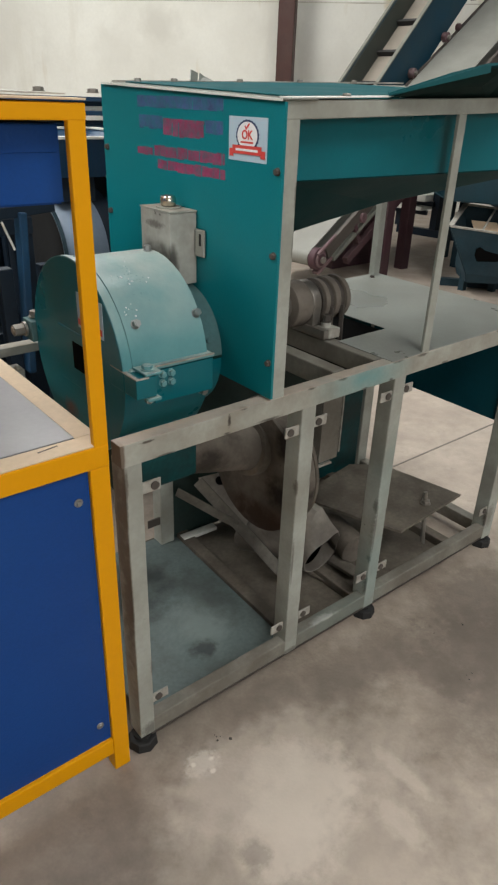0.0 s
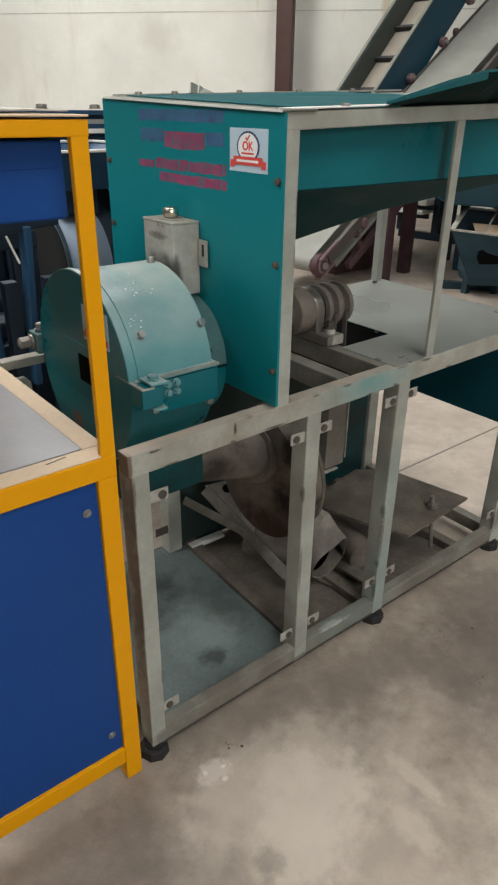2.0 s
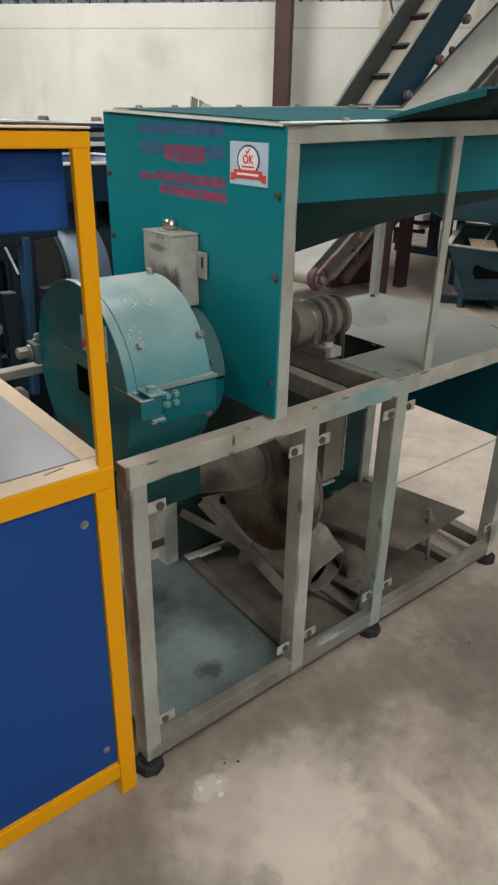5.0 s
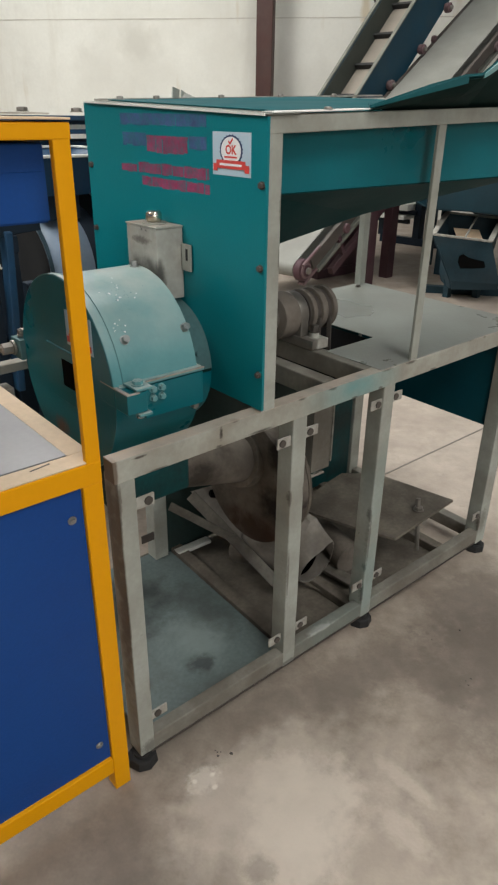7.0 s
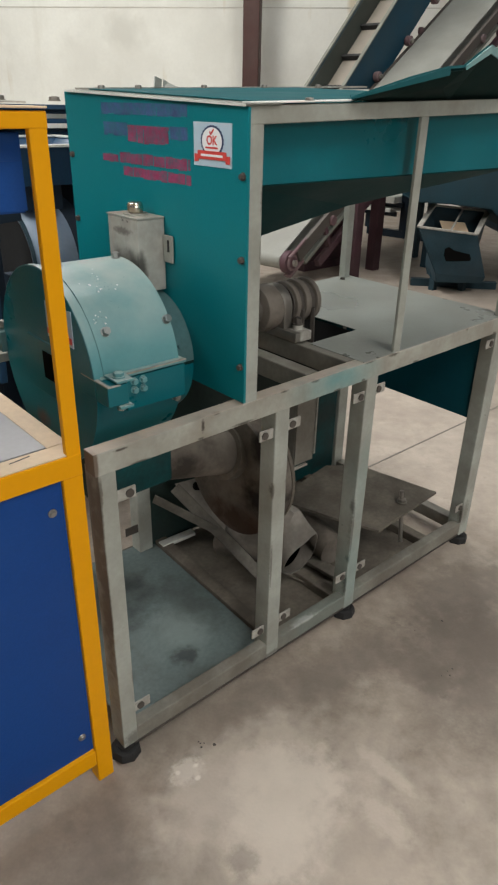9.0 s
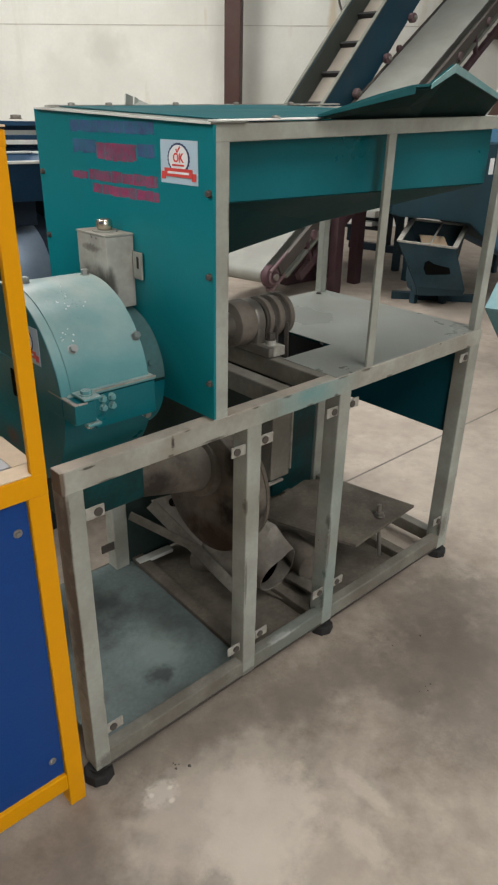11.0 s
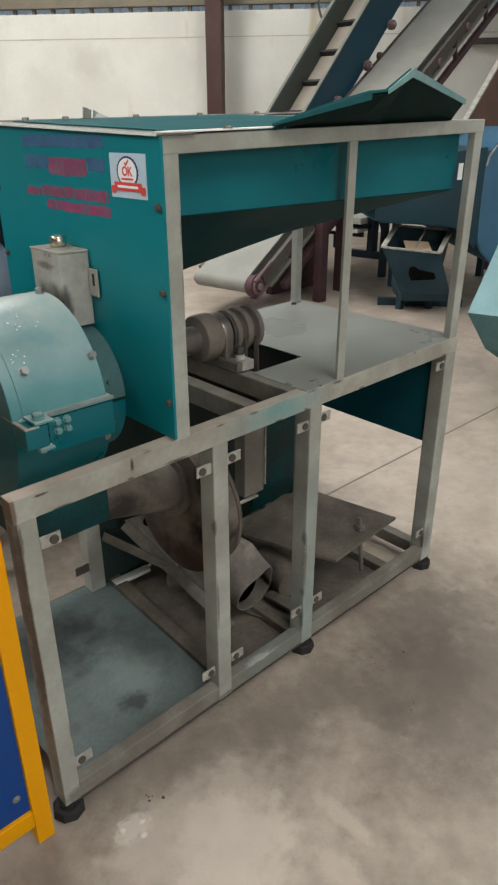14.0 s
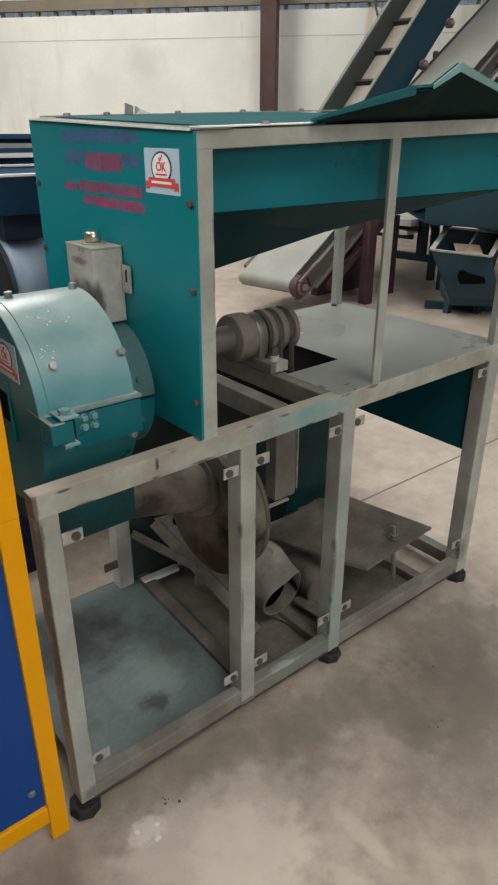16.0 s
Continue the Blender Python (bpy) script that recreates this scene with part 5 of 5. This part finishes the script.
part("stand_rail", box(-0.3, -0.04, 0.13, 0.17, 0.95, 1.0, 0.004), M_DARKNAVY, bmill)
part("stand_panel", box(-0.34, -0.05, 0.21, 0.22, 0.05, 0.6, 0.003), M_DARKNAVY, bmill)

# low navy machine housing behind the mill
cab = thing("navy_machine_housing", "dark navy sheet steel machine housing with doors", "machine housing", at=(-1.65, 1.66, 0))
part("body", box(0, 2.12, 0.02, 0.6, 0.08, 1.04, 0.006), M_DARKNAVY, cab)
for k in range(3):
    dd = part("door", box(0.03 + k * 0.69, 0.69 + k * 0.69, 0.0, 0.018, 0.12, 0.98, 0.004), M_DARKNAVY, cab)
    part("handle", bar((0.56 + k * 0.62, -0.02, 0.5), (0.56 + k * 0.62, -0.02, 0.62), 0.015, 0.015), M_STEEL, dd)
part("plinth", box(0.05, 1.85, 0.05, 0.55, 0, 0.08, 0), M_IRON, cab)

# rack of blue sheets further back
rack = thing("sheet_rack", "blue steel rack stacked with painted sheets", "rack", at=(0.55, 1.75, 0))
for x in (0.0, 1.0):
    for y in (0.0, 0.6):
        part("upright", box(x - 0.025, x + 0.025, y - 0.025, y + 0.025, 0, 1.22, 0.003), M_BLUEBODY, rack)
for z in (0.35, 0.8, 1.2):
    part("shelf", box(-0.05, 1.05, -0.05, 0.65, z, z + 0.03, 0.003), M_BLUEBODY, rack)
rng = random.Random(8)
for k in range(6):
    z = 1.232 + k * 0.016
    st = thing("painted_sheet", "blue painted steel sheet in a loose stack", "sheet", "stacked sheets")
    dx, dy = rng.uniform(-0.04, 0.04), rng.uniform(-0.04, 0.04)
    part("plate", box(-0.08, 1.0, -0.06, 0.62, 0, 0.006, 0.001), M_BLUEBODY if k % 2 else M_PALEBLUE, st)
    st.matrix_basis = pose(0.55 + dx, 1.75 + dy, z - 0.002, 0, 0, rng.uniform(-3, 3))
    part("folded_edge", box(-0.08, 1.0, -0.062, -0.056, 0.0, 0.016, 0.001), M_WHITE if k in (1, 3) else M_BLUEBODY, st)


# ---------------------------------------------------------------- background conveyors and bins
def axes(az, inc):
    a, i = radians(az), radians(inc)
    d = Vector((math.sin(a) * math.cos(i), math.cos(a) * math.cos(i), math.sin(i)))
    far = Vector((-math.cos(a), math.sin(a), 0))
    return d, far, far.cross(d) * -1 if far.cross(d).z < 0 else far.cross(d)


# smooth belt conveyor that rises from the floor
conv = thing("belt_conveyor", "inclined belt conveyor with a grey belt on a maroon frame", "conveyor", "conveyors")
d, far, up = axes(80, 30)
N = Vector((3.216, 2.845, 0.26))
LEN = 7.2
def on(s, w, h):
    return N + d * s + far * w + up * h
secs = []
for k in range(9):
    a = math.pi / 2 + math.pi * k / 8
    secs.append([on(0.06 * math.cos(a), 0.0, 0.06 * math.sin(a)), on(0.06 * math.cos(a), 0.5, 0.06 * math.sin(a))])
secs.insert(0, [on(LEN, 0.0, 0.06), on(LEN, 0.5, 0.06)])
secs.append([on(LEN, 0.0, -0.06), on(LEN, 0.5, -0.06)])
part("belt", strip(secs, 0.006), M_BELT, conv, "worn grey rubber belt", True)
part("tail_roller", rod(on(0, -0.03, 0), on(0, 0.53, 0), 0.045, 24), M_STEEL, conv, smooth=True)
for w in (-0.05,):
    part("bearing", rod(on(0, w - 0.03, 0), on(0, w + 0.03, 0), 0.085, 28, b=0.01), M_MAROON, conv, smooth=True)
    part("bearing_ring", rod(on(0, w - 0.045, 0), on(0, w - 0.03, 0), 0.062, 28, b=0.005), M_PINK, conv, "faded red bearing housing", True)
    part("bearing_ring", rod(on(0, w - 0.052, 0), on(0, w - 0.045, 0), 0.045, 24), M_MAROON, conv, smooth=True)
    part("bearing_nut", rod(on(0, w - 0.07, 0), on(0, w - 0.05, 0), 0.026, 12), M_STEEL, conv)
    part("take_up_bolt", rod(on(-0.02, w - 0.04, 0.06), on(0.22, w - 0.04, 0.06), 0.014, 10), M_PINK, conv)
    part("bearing_foot", bar(on(-0.06, w, -0.09), on(0.14, w, -0.09), 0.06, 0.025), M_PINK, conv)
for w in (-0.06, 0.56):
    part("side_rail", bar(on(0.1, w, -0.02), on(LEN, w, -0.02), 0.035, 0.1), M_IRON, conv)
    part("upper_chord", bar(on(0.15, w, -0.12), on(LEN, w, -0.12), 0.04, 0.03), M_OLIVE, conv, "worn grey chord tube")
    part("lower_chord", bar(on(0.3, w, -0.25), on(LEN, w, -0.25), 0.05, 0.06), M_MAROON, conv)
    for k in range(8):
        s0 = 0.5 + k * 0.85
        part("strut", bar(on(s0, w, -0.26), on(s0, w, -0.05), 0.04, 0.04), M_MAROON, conv)
for k in range(9):
    s0 = 0.6 + k * 0.72
    if k == 4:
        part("idler_bracket", rod(on(s0, 0.54, 0.05), on(s0, 0.58, 0.05), 0.035, 20, b=0.006), M_PINK, conv, "faded red idler bracket")
    part("idler_bracket", rod(on(s0, -0.1, -0.05), on(s0, -0.05, -0.05), 0.04, 20, b=0.006), M_PINK, conv, "faded red idler bracket")
for s0 in (1.35, 6.6):
    for w in (-0.06, 0.56):
        p = on(s0, w, -0.3)
        part("leg", bar((p.x, p.y, 0), p, 0.09, 0.09), M_MAROON, conv, "maroon steel leg")
part("floor_post", box(4.01, 4.1, 2.81, 2.89, 0, 0.78, 0.004), M_MAROON, conv, "maroon steel post")
p = on(1.15, 0.3, -0.3)
part("gusset", sheet([(p.x - 0.25, p.y, 0.42), (p.x + 0.25, p.y, 0.75), (p.x + 0.35, p.y, 0.08), (p.x - 0.35, p.y, 0.08)], 0.02), M_MAROON, conv, "maroon side guard plate")
part("gusset_foot", box(p.x - 0.36, p.x + 0.36, p.y - 0.03, p.y + 0.05, 0, 0.08, 0.003), M_MAROON, conv)

# cleated trough conveyor behind it
tro = thing("cleated_conveyor", "blue trough conveyor with a cleated grey belt", "conveyor", "conveyors")
d, far, up = axes(85.1, 45.4)
N = Vector((5.649, 3.85, 2.384))
S0, S1, W = -2.35, 3.2, 0.42
part("belt", strip([[on(S0, 0.02, -0.2), on(S0, W - 0.02, -0.2)], [on(S1, 0.02, -0.2), on(S1, W - 0.02, -0.2)]], 0.01), M_TROUGH, tro, "dusty grey belt")
part("side_plate", bar(on(S0, 0, -0.2), on(S1, 0, -0.2), 0.012, 0.4, up=up), M_NAVY, tro, "blue side plate")
part("side_plate", bar(on(S0, W, -0.2), on(S1, W, -0.2), 0.012, 0.4, up=up), M_NAVY, tro, "blue side plate")
part("trough_liner", bar(on(S0, W - 0.012, -0.1), on(S1, W - 0.012, -0.1), 0.006, 0.19, up=up), M_INNER, tro, "dark olive trough liner")
for w in (-0.012, W + 0.012):
    part("rim_angle", bar(on(S0, w, 0.01), on(S1, w, 0.01), 0.036, 0.014, up=up), M_OLIVE, tro, "worn grey rim angle")
k = S0 + 0.1
while k < S1:
    part("cleat", bar(on(k, 0.02, -0.17), on(k, W - 0.02, -0.17), 0.03, 0.06, up=up), M_RUBBER, tro, "dark rubber cleat")
    k += 0.39
for s0 in (-1.9,):
    for w in (-0.02, W + 0.02):
        p = on(s0, w, -0.4)
        part("leg", bar((p.x, p.y, 0), (p.x, p.y, p.z + 0.05), 0.07, 0.07), M_BLUEBODY, tro)
for s0, h in ((-0.82, -0.28), (-0.25, -0.39), (0.3, -0.4), (0.9, -0.4)):
    rb_ = part("return_roller_bearing", rod(on(s0, -0.07, h), on(s0, -0.012, h), 0.045, 20, b=0.008), M_PINK, tro, "faded red bearing", True)
    part("bearing_nut", rod(on(s0, -0.09, h), on(s0, -0.07, h), 0.02, 12), M_STEEL, rb_)

# maroon trough conveyor at the far side
mar = thing("maroon_conveyor", "maroon sheet-sided inclined conveyor with grey rim", "conveyor", "conveyors")
d, far, up = axes(86, 43)
N = Vector((5.62, 2.56, 1.47)) + far * 0.4
part("belt", strip([[on(-0.6, -0.39, -0.1), on(-0.6, -0.37, -0.1)], [on(4, -0.39, -0.1), on(4, -0.37, -0.1)]], 0.01), M_BELT, mar)
part("side_plate", bar(on(-0.6, -0.36, -0.28), on(4, -0.36, -0.28), 0.012, 0.46, up=up), M_RUSTPLATE, mar, "rust-brown side plate")
part("side_plate", bar(on(-0.6, -0.4, -0.26), on(4, -0.4, -0.26), 0.012, 0.52, up=up), M_RUSTPLATE, mar, "rust-brown side plate")
part("rim_angle", bar(on(-0.6, -0.41, 0.0), on(4, -0.41, 0.0), 0.05, 0.02, up=up), M_LUG, mar, "worn grey rim angle")
for s0 in (0.8, 3.2):
    for w in (-0.37, -0.39):
        p = on(s0, w, -0.4)
        part("leg", bar((p.x, p.y, 0), (p.x, p.y, p.z), 0.08, 0.08), M_MAROON, mar)

# blue bin with its open boot
R = Vector((0.755, -0.656, 0))   # across
A = Vector((0.656, 0.755, 0))    # away
bin_ = thing("blue_bin", "large blue steel bin over an open boot", "bin")
B0 = Vector((4.02, 2.40, 0))
def bp(r, a, z):
    return B0 + R * r + A * a + Vector((0, 0, z))
def bin_shell(rows):
    return strip([[bp(r, 0, zb), bp(r, 0, zt), bp(r, 1.45, zt), bp(r, 1.45, zb), bp(r, 0, zb)] for r, zt, zb in rows], 0.01)
part("feed_trough", bin_shell(((0.085, 1.045, 0.72), (0.16, 1.07, 0.7), (0.4, 1.12, 0.69), (0.72, 1.2, 0.66), (0.9, 1.22, 0.5))), M_BINDARK, bin_, "dark teal-blue feed trough")
dome = [(0.905 + 0.4 * (1 - math.cos(math.pi * k / 12)), 1.1 + 0.27 * math.sin(math.pi * k / 12), 0.62 - 0.3 * math.sin(math.pi * k / 12)) for k in range(13)]
dm = part("drum_housing", bin_shell(dome), M_BINBLUE, bin_, "rounded blue drum housing", True)
for p, q in zip(dome, dome[1:]):
    part("edge_strip", bar(bp(p[0], -0.005, p[1]), bp(q[0], -0.005, q[1]), 0.02, 0.012, 0), M_LUG, dm)
for r in (0.5, 1.5):
    for a in (0.95, 1.4):
        part("leg", bar(bp(r, a, 0), bp(r, a, 0.7), 0.06, 0.06), M_SLATE, bin_)
boot = thing("boot_hopper", "open blue boot hopper with a pale rim on the floor", "hopper")
B0 = Vector((4.05, 2.22, 0))
def ring(x0, x1, y0, y1, z, dz=0.0):
    return [bp(x0, y0, z), bp(x1, y0, z - dz), bp(x1, y1, z - dz), bp(x0, y1, z), bp(x0, y0, z)]
def rim_at(dz=0.0):
    c = [bp(0.002, 0.0, 0.52 + dz), bp(0.447, 0.0, 0.473 + dz), bp(0.645, 0.4, 0.592 + dz), bp(0.195, 0.4, 0.632 + dz)]
    return c + c[:1]
part("shell", strip([rim_at(), ring(0.19, 0.57, 0.02, 0.36, 0.17, 0.02), ring(0.21, 0.56, 0.04, 0.34, 0.1)], 0.01), M_SLATE, boot)
tops = rim_at(0.006)
for p, q in zip(tops, tops[1:]):
    part("rim", bar(p, q, 0.04, 0.014), M_LUG, boot, "pale worn rim")
part("rim", bar(tops[0].lerp(tops[1], 0.55), tops[2].lerp(tops[3], 0.45), 0.014, 0.01), M_LUG, boot)
part("inner_chute", sheet([bp(0.22, 0.08, 0.47), bp(0.42, 0.06, 0.46), bp(0.44, 0.3, 0.52), bp(0.24, 0.32, 0.53)], 0.006), M_CREAM, boot, "pale sheet inside the boot")
co = bmesh.new()
co.faces.new([co.verts.new(bp(0.22 + 0.22 * x, -0.012 + 0.02 * (1 - z), 0.24 + 0.14 * z)) for x, z in ((0.12, 0.2), (0.3, 0.05), (0.7, 0.0), (0.95, 0.06), (1.0, 0.35), (0.92, 0.62), (0.6, 0.72), (0.35, 0.82), (0.15, 1.0), (0.02, 0.9), (0.0, 0.55))])
r_ = bmesh.ops.extrude_face_region(co, geom=list(co.faces))
bmesh.ops.translate(co, verts=[v for v in r_["geom"] if isinstance(v, bmesh.types.BMVert)], vec=A * 0.02)
part("clean_out", co, M_PIT, boot, "ragged black plate for the unlit clean-out opening")
for r in (0.22, 0.46):
    part("foot", bar(bp(r, 0.18, 0.0), bp(r, 0.18, 0.15), 0.05, 0.05), M_SLATE, boot)
part("skid", bar(bp(0.07, 0.34, 0.03), bp(0.76, 0.24, 0.03), 0.06, 0.06), M_SLATE, boot)

# low stand with pale sheets beyond the bin
stand = thing("steel_stand", "low navy steel stand on a floor bar", "stand")
FA, FB = Vector((6.05, 4.34, 0)), Vector((6.2, 3.42, 0))
part("floor_bar", bar(FA + Vector((0, 0, 0.04)), FB + Vector((0, 0, 0.04)), 0.08, 0.08, 0.004), M_DARKNAVY, stand)
for k in (0.0, 0.48):
    p = FA.lerp(FB, k + 0.02)
    part("leg", box(p.x - 0.045, p.x + 0.045, p.y - 0.045, p.y + 0.045, 0.08, 0.92, 0.004), M_DARKNAVY, stand)
p, q = FA.lerp(FB, 0.52), FA.lerp(FB, 0.7)
part("brace", bar((p.x, p.y, 0.62), (q.x, q.y, 0.2), 0.05, 0.05), M_DARKNAVY, stand)
part("rail", bar(FA + Vector((-0.07, 0.1, 0.36)), FA.lerp(FB, 0.5) + Vector((-0.07, 0, 0.36)), 0.04, 0.05), M_DARKNAVY, stand)
part("rail", bar(FA + Vector((-0.07, 0.1, 0.26)), FA.lerp(FB, 0.42) + Vector((-0.07, 0, 0.26)), 0.04, 0.05), M_DARKNAVY, stand)
for z, h, w in ((0.386, 0.07, 0.0), (0.286, 0.045, 0.05)):
    slab = thing("pale_board", "pale dusty board laid on the stand rails", "board", "boards on the stand")
    a, c = FA + Vector((-0.05, 0.08, z + h / 2)), FA.lerp(FB, 0.45 - w) + Vector((-0.05, 0, z + h / 2))
    part("plank", bar(a, c, 0.3 - w, h, 0.006), M_WHITE, slab)

# light teal hopper by the aisle
th = thing("teal_hopper", "light teal sheet hopper on a stand", "hopper")
th.matrix_basis = pose(2.87, 0.781, 0, 0, 0, -75)
def rg(i, z, w=1.1, dd=0.8):
    return [(i, i * 0.7, z), (w - i, i * 0.7, z), (w - i, dd - i * 0.7, z), (i, dd - i * 0.7, z), (i, i * 0.7, z)]
part("upper_shell", strip([rg(0.14, 1.02), rg(0.0, 0.475)], 0.006), M_SEA, th, "light teal sloping shell")
part("lower_shell", strip([rg(0.0, 0.473), rg(0.1, 0.28), rg(0.2, 0.2)], 0.006), M_DISC, th)
for x in (0.35, 0.85):
    for y in (0.2, 0.6):
        part("leg", box(x, x + 0.05, y, y + 0.05, 0, 0.3, 0.003), M_TEAL, th)

# chips of dirt and paint swept off the machine
rng = random.Random(21)
bm = bmesh.new()
for cx, cy, n, spread in ((0.171, -0.083, 4, 0.008), (0.821, -0.322, 4, 0.015), (0.9, -0.25, 2, 0.08), (0.19, -0.11, 2, 0.03)):
    for k in range(n):
        x, y, r = cx + rng.gauss(0, spread), cy + rng.gauss(0, spread * 0.6), rng.choice((0.002, 0.003, 0.003, 0.004))
        if y > -0.01:
            continue
        a = rng.uniform(0, 6.28)
        vs = [bm.verts.new((x + r * rng.uniform(0.5, 1.3) * math.cos(a + i * 1.256), y + r * rng.uniform(0.5, 1.3) * math.sin(a + i * 1.256), 0.0005)) for i in range(5)]
        tip = bm.verts.new((x, y, 0.0005 + r * 0.5))
        for i in range(5):
            bm.faces.new((vs[i], vs[(i + 1) % 5], tip))
        bm.faces.new(vs[::-1])
debris = part("floor_debris", bm, M_IRON)
tagged(debris, "small dark chips of dirt scattered on the concrete", "debris", kind="stuff")
